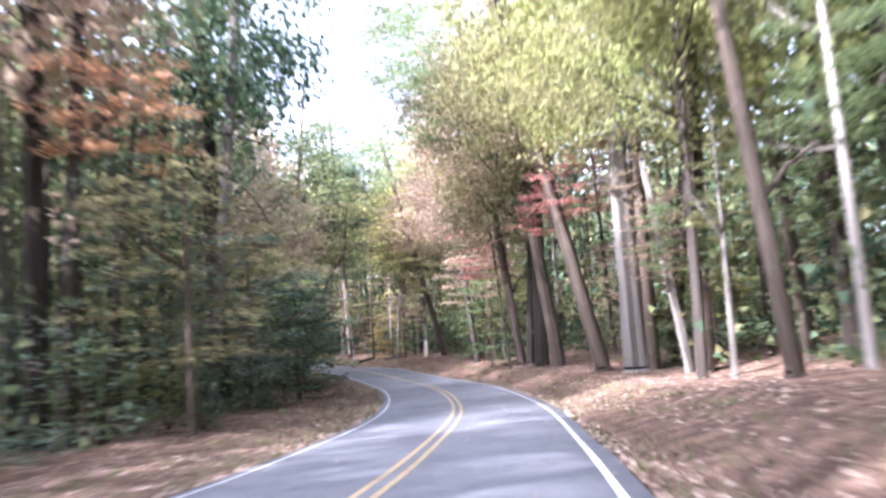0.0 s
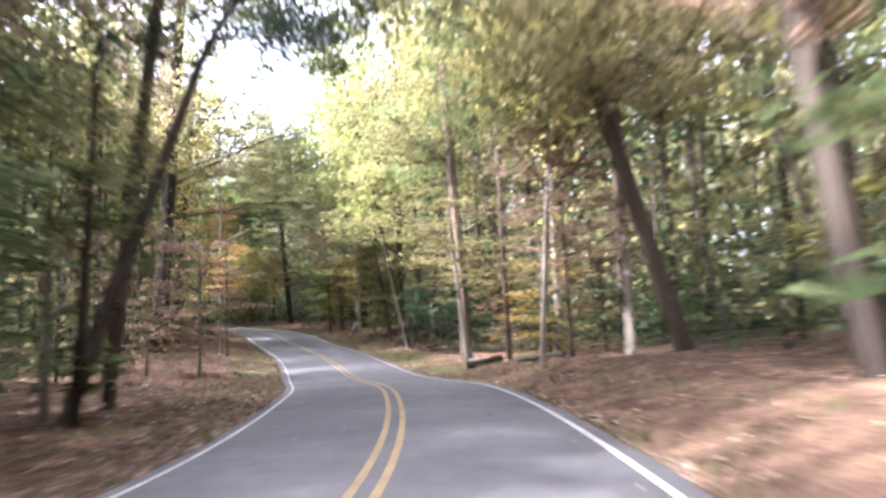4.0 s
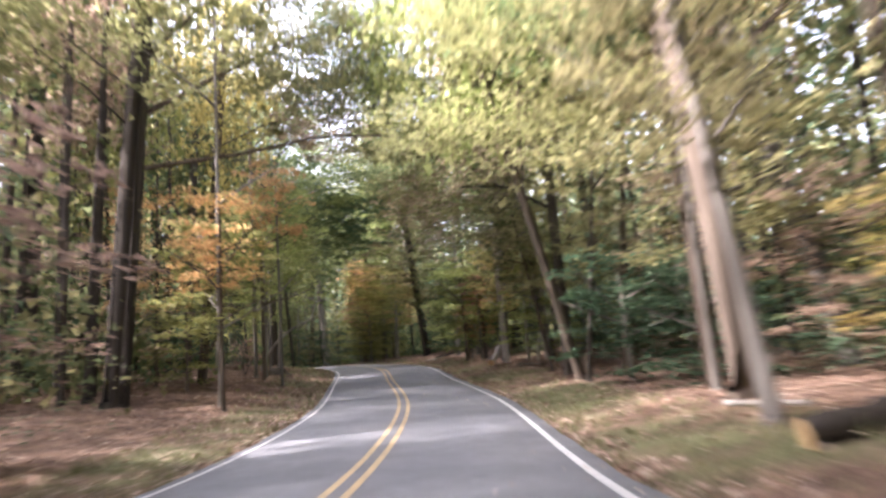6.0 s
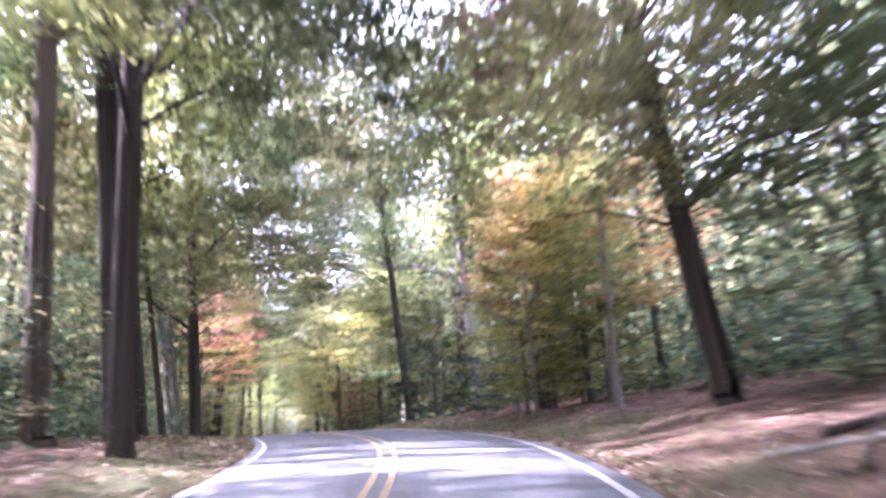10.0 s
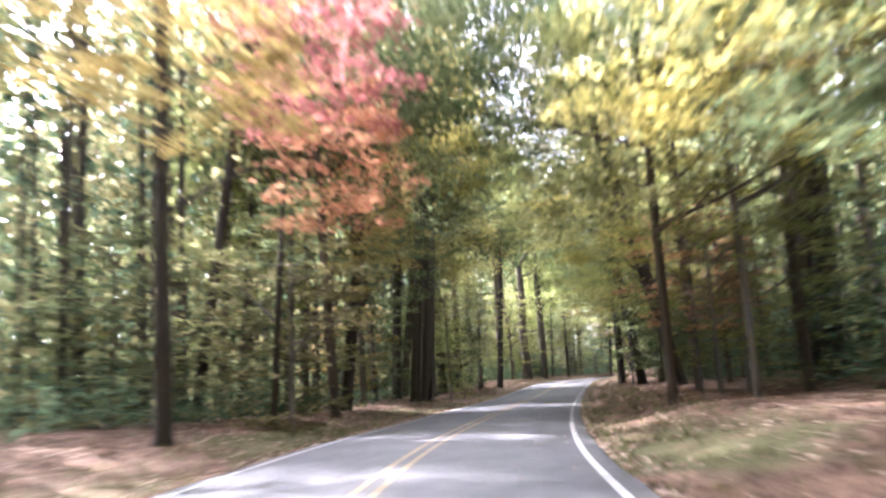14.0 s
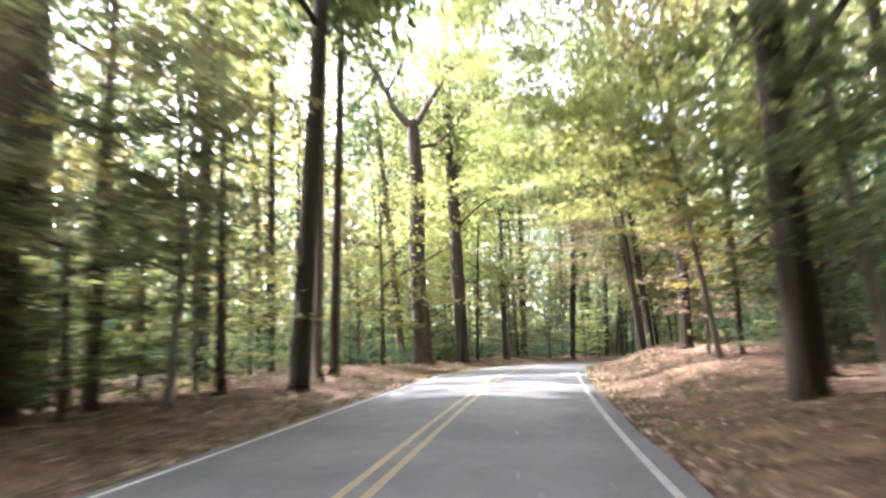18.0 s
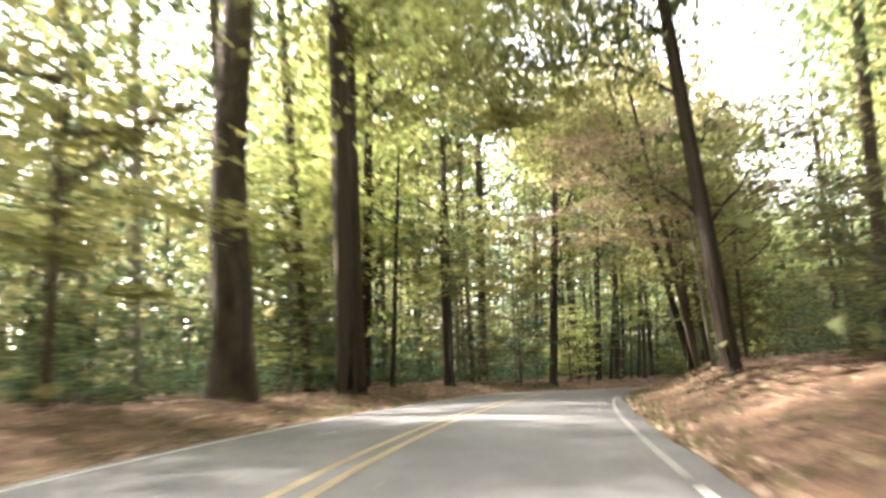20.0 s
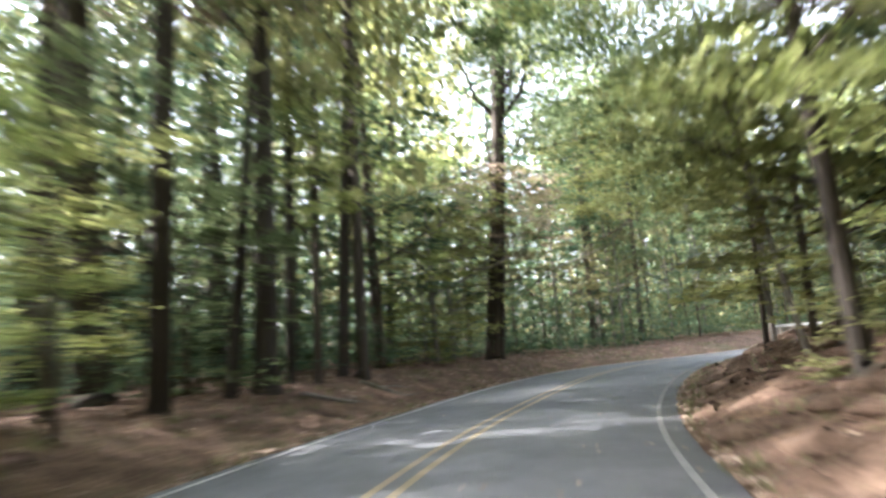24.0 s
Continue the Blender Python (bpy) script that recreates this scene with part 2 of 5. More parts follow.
def ground_z(x, y):
    s, d, z = station(x, y)
    b = np.array(BANKS)
    rn, rf, ln, lf = (np.interp(s, b[:, 0], b[:, k]) for k in (1, 2, 3, 4))
    r, q = d - RIGHT_EDGE, LEFT_EDGE - d
    z = z + rn * smooth((r - 0.5) / 2.6) + rf * smooth((r - 2) / 16) + ln * smooth((q - 0.5) / 2.6) + lf * smooth((q - 1) / 16)
    out = np.maximum(r, q)
    z = z + 2.5 * smooth((out - 18) / 60)
    lumps = 0.10 * np.sin(x * 0.9 + 1.3 * np.sin(y * 0.55)) * np.sin(y * 0.8 + np.cos(x * 0.6)) + 0.25 * np.sin(x * 0.13 + 0.5) * np.sin(y * 0.16)
    z = z + lumps * smooth((out - 0.8) / 5)
    return np.where(out < 0.0, z - 0.16 * smooth(-out / 0.3), z - 0.02)


def sheet(name, verts, faces, mat, parent=None, attr=None, flat=False):
    me = bpy.data.meshes.new(name)
    v, f = np.asarray(verts, np.float32), np.asarray(faces, np.int32)
    me.vertices.add(len(v))
    me.vertices.foreach_set("co", v.ravel())
    me.loops.add(f.size)
    me.loops.foreach_set("vertex_index", f.ravel())
    me.polygons.add(len(f))
    me.polygons.foreach_set("loop_start", np.arange(0, f.size, f.shape[1], dtype=np.int32))
    if not flat:
        me.polygons.foreach_set("use_smooth", np.ones(len(f), bool))
    me.update(calc_edges=True)
    for mt in (mat if isinstance(mat, (list, tuple)) else [mat]):
        me.materials.append(mt)
    if attr is not None:
        a = me.attributes.new(attr[0], "FLOAT", "POINT")
        a.data.foreach_set("value", np.asarray(attr[1], np.float32))
    ob = new(name, me)
    ob.parent = parent
    return ob


def axis_steps(lo, hi, fine, reach):
    core = np.arange(lo, hi, fine)
    grow = np.array([2, 5, 10, 18, 30, 50, 90, 160, 300, 600, 1200, 2400], float)
    grow = grow[grow < reach]
    return np.r_[core[0] - grow[::-1], core, core[-1] + grow]


def grid_faces(nx, ny):
    k = np.arange((nx - 1) * (ny - 1))
    i, j = k % (nx - 1), k // (nx - 1)
    a = j * nx + i
    return np.stack([a, a + 1, a + nx + 1, a + nx], 1)


gx, gy = axis_steps(-228, 40, 1.35, 2500), axis_steps(-45, 300, 1.35, 2500)
mx_, my_ = np.meshgrid(gx, gy)
px_, py_ = mx_.ravel(), my_.ravel()
gs, gd, gz = station(px_, py_)
gout = np.maximum(gd - RIGHT_EDGE, LEFT_EDGE - gd)
verge = np.clip(1 - np.abs(gout - 1.2) / 3.2, 0, 1)
verge *= np.interp(gs, [0, 80, 110, 215, 240], [0.3, 0.3, 1, 1, 0.5])
ground = sheet("ground", np.stack([px_, py_, ground_z(px_, py_)], 1), grid_faces(len(gx), len(gy)), LITTER, attr=("verge", verge))
tagged(ground, "forest floor covered in brown fallen leaves with grassy verges", "ground", kind="structure")


def strip(name, offsets, heights, mat, s0=0.0, s1=1e9, wobble=0.0):
    """A band along the road: its cross-section swept along the line."""
    keep = (ALONG >= s0) & (ALONG <= s1)
    p, r, n = LINE[keep], RIGHT[keep], len(offsets)
    rows = []
    for o, h in zip(offsets, heights):
        w = wobble * np.sin(ALONG[keep] * 1.7 + o * 9) * np.sin(ALONG[keep] * 0.53 + o * 3)
        rows.append(np.column_stack([p[:, 0] + r[:, 0] * (o + w), p[:, 1] + r[:, 1] * (o + w), p[:, 2] + h]))
    v = np.stack(rows, 1).reshape(-1, 3)
    k = np.arange((len(p) - 1) * (n - 1))
    i, j = k % (n - 1), k // (n - 1)
    a = j * n + i
    return sheet(name, v, np.stack([a, a + 1, a + n + 1, a + n], 1), mat)


road = strip("road", [LEFT_EDGE - 0.12, LEFT_EDGE, -1.2, 0, 1.6, RIGHT_EDGE, RIGHT_EDGE + 0.12], [-0.12, 0.0, 0.03, 0.045, 0.03, 0.0, -0.12], ASPHALT, wobble=0.03)
tagged(road, "worn grey asphalt two-lane forest road", "road", kind="structure")


def road_z(d):
    return np.interp(d, [LEFT_EDGE, -1.2, 0, 1.6, RIGHT_EDGE], [0.0, 0.03, 0.045, 0.03, 0.0])


tagged(strip("edge_line_left", [-2.675, -2.585], [float(road_z(-2.675)) + 0.005, float(road_z(-2.585)) + 0.005], WHITE), "thin worn white edge line on the road", "road marking", kind="structure")
for name, o in (("centre_line_left", -0.13), ("centre_line_right", 0.13)):
    h = [float(road_z(o - 0.05)) + 0.005, float(road_z(o + 0.05)) + 0.005]
    tagged(strip(name, [o - 0.05, o + 0.05], h, YELLOW, 0, 186), "yellow line of the double centre line", "road marking", kind="structure")
    tagged(strip(name + "_worn", [o - 0.05, o + 0.05], h, WORN_YELLOW, 186.2), "worn pale yellow line of the double centre line", "road marking", kind="structure")
for name, lo, hi, w, mat in (("edge_line_right", 0.0, 206.0, 0.055, WHITE), ("edge_line_right_worn", 206.2, 262.0, 0.047, WORN_WHITE), ("edge_line_right_faded", 262.2, 1e9, 0.04, FADED)):
    h = [float(road_z(2.76 - w)) + 0.005, float(road_z(2.76 + w)) + 0.005]
    tagged(strip(name, [2.76 - w, 2.76 + w], h, mat, lo, hi), "worn white edge line on the road", "road marking", kind="structure")


# ---- how trees are made ----
rng = np.random.default_rng(7)


def tube(path, radii, sides=7):
    """Rings round a path: vertices and four-cornered faces."""
    p, n = np.asarray(path, float), len(path)
    t = np.gradient(p, axis=0)
    t /= np.linalg.norm(t, axis=1)[:, None] + 1e-9
    a = np.cross(t, [0.31, 0.95, 0.05])
    a /= np.linalg.norm(a, axis=1)[:, None] + 1e-9
    b = np.cross(t, a)
    ang = np.arange(sides) * 2 * math.pi / sides
    v = (p[:, None] + np.asarray(radii)[:, None, None] * (np.cos(ang)[None, :, None] * a[:, None] + np.sin(ang)[None, :, None] * b[:, None])).reshape(-1, 3)
    k = np.arange((n - 1) * sides)
    i, j = k % sides, k // sides
    q = j * sides + (i + 1) % sides
    return v, np.stack([j * sides + i, q, q + sides, j * sides + i + sides], 1)


def joined(pieces):
    vs, fs, at = [], [], 0
    for v, f in pieces:
        vs.append(v)
        fs.append(f + at)
        at += len(v)
    return np.vstack(vs), np.vstack(fs)


def mesh_of(name, v, f, smooth_shade=True):
    ob = sheet(name, v, f, BARK["brown"], flat=not smooth_shade)
    me = ob.data
    bpy.data.objects.remove(ob)
    return me


def trunk_mesh(seed):
    g = np.random.default_rng(seed)
    z = np.r_[-0.02, 0, 0.008, 0.02, 0.05, np.linspace(0.12, 1, 9)]
    w = np.cumsum(g.normal(0, 1, (len(z), 2)), axis=0) * 0.22
    w -= w[1]
    w *= (z[:, None] > 0.02)
    r = np.interp(z, [-0.02, 0, 0.008, 0.02, 0.05, 0.3, 0.7, 1], [1.75, 1.55, 1.32, 1.15, 1.02, 0.85, 0.55, 0.12])
    v, f = tube(np.column_stack([w, z]), r, 9)
    a = np.arctan2(v[:, 1], v[:, 0])
    low = np.clip(1 - v[:, 2] / 0.03, 0, 1)
    v[:, :2] *= (1 + 0.16 * low * np.sin(a * 4 + seed) + 0.05 * np.sin(a * 3 + v[:, 2] * 40))[:, None]
    return mesh_of("trunk", v, f)


def branch_line(g, start, way, length, lift, n=7, wild=0.09):
    p, d, out = np.array(start, float), np.array(way, float), []
    d /= np.linalg.norm(d)
    for k in range(n):
        out.append(p.copy())
        d = d + g.normal(0, wild, 3) + np.array([0, 0, lift / n])
        d /= np.linalg.norm(d)
        p = p + d * length / (n - 1)
    return np.array(out)


def limb_mesh(seed, lift=0.5, wild=0.12):
    """A bough one metre long, which sets out along x, with twigs."""
    g = np.random.default_rng(seed)
    main = branch_line(g, (0, 0, 0), (1, 0, 0.35), 1.0, lift, 8, wild)
    pieces = [tube(main[[0, 1, 3, 5, 7]], np.linspace(0.030, 0.006, 5), 5)]
    for k in range(4):
        at = g.integers(2, 7)
        side = np.array([g.uniform(0.3, 1), g.choice([-1, 1]) * g.uniform(0.4, 1), g.uniform(-0.1, 0.7)])
        sub = branch_line(g, main[at], side, g.uniform(0.25, 0.5), 0.3, 3, 0.16)
        pieces.append(tube(sub, np.linspace(0.012, 0.003, 3), 3))
    return mesh_of("bough", *joined(pieces))


def leaves(centres, up, size, g, plain=False):
    """Leaf blades round the centres: bent diamonds, or plain three-cornered ones. up: how far they lie level, from 0 to 1."""
    n = len(centres)
    nrm = g.normal(0, 1, (n, 3))
    nrm /= np.linalg.norm(nrm, axis=1)[:, None]
    nrm = nrm * (1 - up) + np.array([0, 0, 1.0]) * up
    nrm /= np.linalg.norm(nrm, axis=1)[:, None]
    a = np.cross(nrm, g.normal(0, 1, (n, 3)))
    a /= np.linalg.norm(a, axis=1)[:, None] + 1e-9
    b = np.cross(nrm, a)
    s = (np.asarray(size) * g.uniform(0.7, 1.3, n))[:, None]
    if plain:
        v = np.stack([centres - a * s * 0.45, centres + a * s * 0.3 + b * s * 0.36, centres + a * s * 0.36 - b * s * 0.3], 1).reshape(-1, 3)
        return v, np.arange(3 * n).reshape(-1, 3)
    tip, side, bend = a * s * 0.5, b * s * 0.3, nrm * s * 0.08
    v = np.stack([centres - tip - bend, centres + side + a * s * 0.08, centres + tip - bend, centres - side + a * s * 0.08], 1).reshape(-1, 3)
    return v, np.arange(4 * n).reshape(-1, 4)


def crown_mesh(seed, clumps, per, radius, height, size):
    """A high crown: clumps of leaves at the ends of unseen twigs, hollow within, uneven at the hem."""
    g = np.random.default_rng(seed)
    d = g.normal(0, 1, (clumps, 3))
    d /= np.linalg.norm(d, axis=1)[:, None]
    lobe = 1 + 0.25 * np.sin(3 * np.arctan2(d[:, 1], d[:, 0]) + seed) + 0.2 * np.sin(5 * d[:, 2] + seed)
    c = d * (g.uniform(0.25, 1, clumps) ** 0.5 * lobe)[:, None] * [radius, radius, height / 2]
    pts = np.repeat(c, per, axis=0) + g.normal(0, 1, (clumps * per, 3)) * [0.62, 0.62, 0.34]
    v, f = leaves(pts, 0.45, size, g, True)
    return mesh_of("crown", v, f, False)


def spray_mesh(seed, arms, per, radius, height, size):
    """A low crown of level sprays: leaves lie along thin side branches, tier over tier."""
    g = np.random.default_rng(seed)
    pts = []
    for k in range(arms):
        z = -height / 2 + height * (k + g.uniform(0, 1)) / arms
        reach = radius * g.uniform(0.55, 1.1) * math.sqrt(max(0.15, 1 - (z / height * 1.5) ** 2))
        az = g.uniform(0, 2 * math.pi)
        u = g.uniform(0.15, 1, per) ** 0.7
        wide = 0.34 * reach * (1.1 - u) + 0.12
        off = g.normal(0, 1, per) * wide
        x = np.cos(az) * u * reach - np.sin(az) * off
        y = np.sin(az) * u * reach + np.cos(az) * off
        pts.append(np.column_stack([x, y, z + 0.25 * u * reach * 0.3 - 0.12 * (u * reach) ** 2 * 0.25 + g.normal(0, 0.06, per)]))
    v, f = leaves(np.vstack(pts), 0.72, size, g, size > 0.2)
    return mesh_of("crown", v, f, False)


TRUNKS = [trunk_mesh(k) for k in range(6)]
BOUGHS = [limb_mesh(20 + k, 0.6 if k % 2 else 0.15) for k in range(6)]
CROWNS = [crown_mesh(40 + k, 84, 56, 3.7, 8.8, 0.32) for k in range(5)]
THIN_CROWNS = [crown_mesh(50 + k, 66, 36, 3.6, 11.5, 0.38) for k in range(4)]
SPRAYS = [spray_mesh(60 + k, 30, 62, 2.6, 4.4, 0.24) for k in range(5)]
BROAD = [spray_mesh(80 + k, 50, 80, 4.2, 5.6, 0.225) for k in range(4)]
LOW_CROWNS = [crown_mesh(90 + k, 68, 54, 3.4, 6.6, 0.235) for k in range(4)]
BUSHES = [spray_mesh(70 + k, 16, 40, 0.9, 1.3, 0.14) for k in range(3)]
COLOUR_WORDS = {"green": "mid-green", "olive": "olive-green", "lime": "bright yellow-green", "yellow": "golden yellow", "orange": "orange autumn",
                "red": "red autumn", "russet": "russet brown", "pine": "blue-green needle", "holly": "dark evergreen"}
BARK_WORDS = {"brown": "brown", "dark": "dark", "grey": "grey", "pale": "pale smooth"}


def piece(name, me, mat, parent, m):
    ob = new(name, me)
    ob.parent = parent
    ob.matrix_basis = m
    ob.material_slots[0].link = "OBJECT"
    ob.material_slots[0].material = mat
    return ob


def upright(way):
    """A turn that lays the z axis along the given way."""
    return Vector((0, 0, 1)).rotation_difference(Vector(way)).to_matrix().to_4x4()


def tone(s, side, g):
    """The leaf colour that the wood has at that stretch of the road."""
    if s < 90:
        pick = ["green", "olive", "russet", "pine", "green", "holly"] if side < 0 else ["olive", "russet", "lime", "olive", "russet", "green"]
    elif s < 150:
        pick = ["olive", "olive", "lime", "russet", "green", "yellow"]
    elif s < 200:
        pick = ["green", "lime", "green", "olive", "green", "lime"]
    elif s < 250:
        pick = ["lime", "green", "lime", "olive", "green", "yellow"]
    else:
        pick = ["lime", "green", "green", "lime", "olive", "green"] if s < 292 else ["green", "holly", "green", "lime", "olive", "green"]
    return pick[int(g.integers(0, len(pick)))]


def add_limb(root, base, way, r, h, share, az, length, rise, bark, mesh=None, thick=None):
    """A bough that leaves the trunk at that share of its height."""
    at = Vector(way) * (h * share)
    size = length
    t = thick or max(0.6, min(1.6, r * 0.55 / (0.03 * size)))
    m = Matrix.Translation(at) @ Matrix.Rotation(az, 4, "Z") @ Matrix.Rotation(-rise, 4, "Y") @ Matrix.Diagonal((size, size * t, size * t, 1))
    return piece("bough", mesh or BOUGHS[int(rng.integers(0, 6))], BARK[bark], root, m)


TALL = []


def tree(x, y, r, lx=0.0, ly=0.0, bark="brown", leaf=None, h=None, thin=False, bare=False):
    """A tall forest tree: trunk, boughs, crown. lx, ly: how far it leans for each metre of height."""
    s, d, _ = station(x, y)
    z = float(ground_z(np.array([x]), np.array([y]))[0])
    leaf = leaf or tone(s[0], d[0], rng)
    small = r < 0.11
    thin = thin or (d[0] < 0 and 278 < s[0] < 335)
    h = h or (float(rng.uniform(6.5, 10)) if small else float(min(28, 18.0 + r * 24 + rng.uniform(-2, 2.5))))
    root = new("young_tree" if small else "forest_tree")
    root.location = (x, y, z)
    root["label"] = f"{'slender' if small else 'tall'} {BARK_WORDS[bark]} barked {'young tree' if small else 'forest tree'} with {COLOUR_WORDS[leaf]} leaves"
    root["category"], root["group"] = "tree", "young trees" if small else "forest trees"
    way = Vector((lx, ly, 1)).normalized()
    turn = upright(way) @ Matrix.Rotation(float(rng.uniform(0, 6.28)), 4, "Z")
    piece("trunk", TRUNKS[int(rng.integers(0, 6))], BARK[bark], root, turn @ Matrix.Diagonal((r, r, h, 1)))
    k = 2 if (small or thin) else int(rng.integers(3, 6))
    for i in range(k):
        add_limb(root, z, way, r, h, float(rng.uniform(0.38, 0.85)), float(rng.uniform(0, 6.28)), float(rng.uniform(1.2, 2.0) if small else rng.uniform(2.2, 4.6)), float(rng.uniform(0.1, 0.7)), bark)
    if not small:
        TALL.append((root, way, r, h, bark))
    if bare:
        return root
    top = way * (h * (0.7 if small else 0.72))
    spin = Matrix.Rotation(float(rng.uniform(0, 6.28)), 4, "Z")
    if small:
        q = float(rng.uniform(0.55, 0.8))
        piece("crown", SPRAYS[int(rng.integers(0, 5))], LEAF[leaf], root, Matrix.Translation(top) @ spin @ Matrix.Diagonal((q, q, q * 1.2, 1)))
    else:
        q = float(rng.uniform(0.8, 1.15))
        kind = THIN_CROWNS if thin else CROWNS
        piece("crown", kind[int(rng.integers(0, len(kind)))], LEAF[leaf], root, Matrix.Translation(top) @ spin @ Matrix.Diagonal((q, q, q * float(rng.uniform(1.2, 1.6)), 1)))
        if not thin and abs(d[0]) < 11 and not (d[0] < 0 and (s[0] < 70 or 236 < s[0] < 285)) and not (d[0] > 0 and 148 < s[0] < 226):
            k = int(np.argmin((LINE[:, 0] - x) ** 2 + (LINE[:, 1] - y) ** 2))
            inward = RIGHT[k] * (-1 if d[0] > 0 else 1) * float(rng.uniform(1.5, 3.5))
            low = way * (h * float(rng.uniform(0.45, 0.56))) + Vector((inward[0], inward[1], 0))
            q = float(rng.uniform(0.7, 0.95))
            piece("lower_crown", LOW_CROWNS[int(rng.integers(0, 4))], LEAF[leaf], root, Matrix.Translation(low) @ spin @ Matrix.Diagonal((q, q, q, 1)))
            add_limb(root, z, way, r, h, 0.4, math.atan2(inward[1], inward[0]), 4.2, 0.35, bark)
    return root


def understorey(x, y, up, wide, leaf, root=None):
    """A low tree or bush whose crown hangs round the place x, y, up metres over the ground; it may lean there from its root."""
    rx, ry = root or (x, y)
    z = float(ground_z(np.array([rx]), np.array([ry]))[0])
    zc = float(ground_z(np.array([x]), np.array([y]))[0]) + up - z
    if up < 1.4 and wide < 1.7:
        ob = new("bush")
        tagged(ob, f"low {COLOUR_WORDS[leaf]} leaved bush beside the road", "bush", "bushes")
        ob.location = (x, y, z)
        q = wide / 0.9
        piece("foliage", BUSHES[int(rng.integers(0, 3))], LEAF[leaf], ob, Matrix.Translation((0, 0, max(0.35 * q, up))) @ Matrix.Diagonal((q, q, q, 1)))
        for i in range(3):
            a = i * 2.1 + float(rng.uniform(0, 1))
            piece("stem", TRUNKS[i], BARK["brown"], ob, upright((math.cos(a) * 0.5, math.sin(a) * 0.5, 1)) @ Matrix.Diagonal((0.02, 0.02, 0.5 * q + up * 0.5, 1)))
        return ob
    ob = new("understorey_tree")
    tagged(ob, f"low understorey tree with {COLOUR_WORDS[leaf]} foliage in level tiers", "tree", "understorey trees")
    ob.location = (rx, ry, z)
    end = Vector((x - rx, y - ry, zc + wide * 0.5))
    bark = "grey" if rng.uniform() < 0.4 else "brown"
    piece("trunk", TRUNKS[int(rng.integers(0, 6))], BARK[bark], ob, upright(end) @ Matrix.Diagonal((0.028 + 0.011 * wide, 0.028 + 0.011 * wide, end.length, 1)))
    for i in range(4):
        t = 0.45 + 0.12 * i
        at = end * t
        m = Matrix.Translation(at) @ Matrix.Rotation(i * 1.9 + float(rng.uniform(0, 1)), 4, "Z") @ Matrix.Rotation(-0.2, 4, "Y") @ Matrix.Diagonal((wide * 0.9, wide * 0.6, wide * 0.6, 1))
        piece("bough", BOUGHS[int(rng.integers(0, 6))], BARK[bark], ob, m)
    c = Matrix.Translation((x - rx, y - ry, zc)) @ Matrix.Rotation(float(rng.uniform(0, 6.28)), 4, "Z")
    if wide > 3.5:
        q = wide / 4.1
        piece("crown", BROAD[int(rng.integers(0, 4))], LEAF[leaf], ob, c @ Matrix.Diagonal((q, q, q * 1.1, 1)))
    else:
        q = wide / 2.5
        piece("crown", SPRAYS[int(rng.integers(0, 5))], LEAF[leaf], ob, c @ Matrix.Diagonal((q, q, q * 0.95, 1)))
    return ob


def reach(root, thick, bark, *points):
    """A great bough of a tree, through the given places (from the foot of its trunk), with side twigs."""
    g = np.random.default_rng(int(abs(points[-1][0]) * 100))
    line, _ = glide(points, 0.35)
    if len(line) < 6:
        q = np.array(points, float)
        u = np.r_[0, np.cumsum(np.linalg.norm(np.diff(q, axis=0), axis=1))]
        line = np.stack([np.interp(np.linspace(0, u[-1], 10), u, q[:, k]) for k in range(3)], 1)
    line = line + g.normal(0, 0.04, line.shape) * np.linspace(0, 1, len(line))[:, None]
    pieces = [tube(line, np.linspace(thick, thick * 0.3, len(line)), 7)]
    for k in range(8):
        at = int(g.integers(len(line) // 4, len(line)))
        way = g.normal(0, 0.7, 3) + np.array([0, 0, 0.35]) + (line[-1] - line[0]) / np.linalg.norm(line[-1] - line[0]) * 0.7
        pieces.append(tube(branch_line(g, line[at], way, g.uniform(0.8, 1.9), 0.3, 6, 0.14), np.linspace(thick * 0.3, thick * 0.08, 6), 4))
    ob = piece("bough", mesh_of("bough", *joined(pieces)), BARK[bark], root, Matrix.Identity(4))
    return ob


def hang(x, y, up, wide, leaf):
    """Leaves that hang over the road at that place, on a bough of the tall tree beside it."""
    z = float(ground_z(np.array([x]), np.array([y]))[0]) + up
    root, way, r, h, bark = min(TALL, key=lambda q: math.hypot(q[0].location.x - x, q[0].location.y - y))
    c = Vector((x, y, z)) - root.location
    a = way * min(h * 0.75, max(4.0, c.z - 2.0))
    mid = a.lerp(c, 0.5) + Vector((0, 0, 0.5))
    far = math.hypot(c.x, c.y)
    reach(root, min(r * 0.5, 0.08 if far < 5 else 0.045 if far < 8 else 0.025), bark, tuple(a), tuple(mid), tuple(c))
    q = wide / (2.5 if wide < 3.2 else 4.0)
    kind = SPRAYS if wide < 3.2 else BROAD
    piece("hanging_crown", kind[int(rng.integers(0, 4))], LEAF[leaf], root, Matrix.Translation(c) @ Matrix.Rotation(float(rng.uniform(0, 6.28)), 4, "Z") @ Matrix.Diagonal((q, q, q * 0.8, 1)))


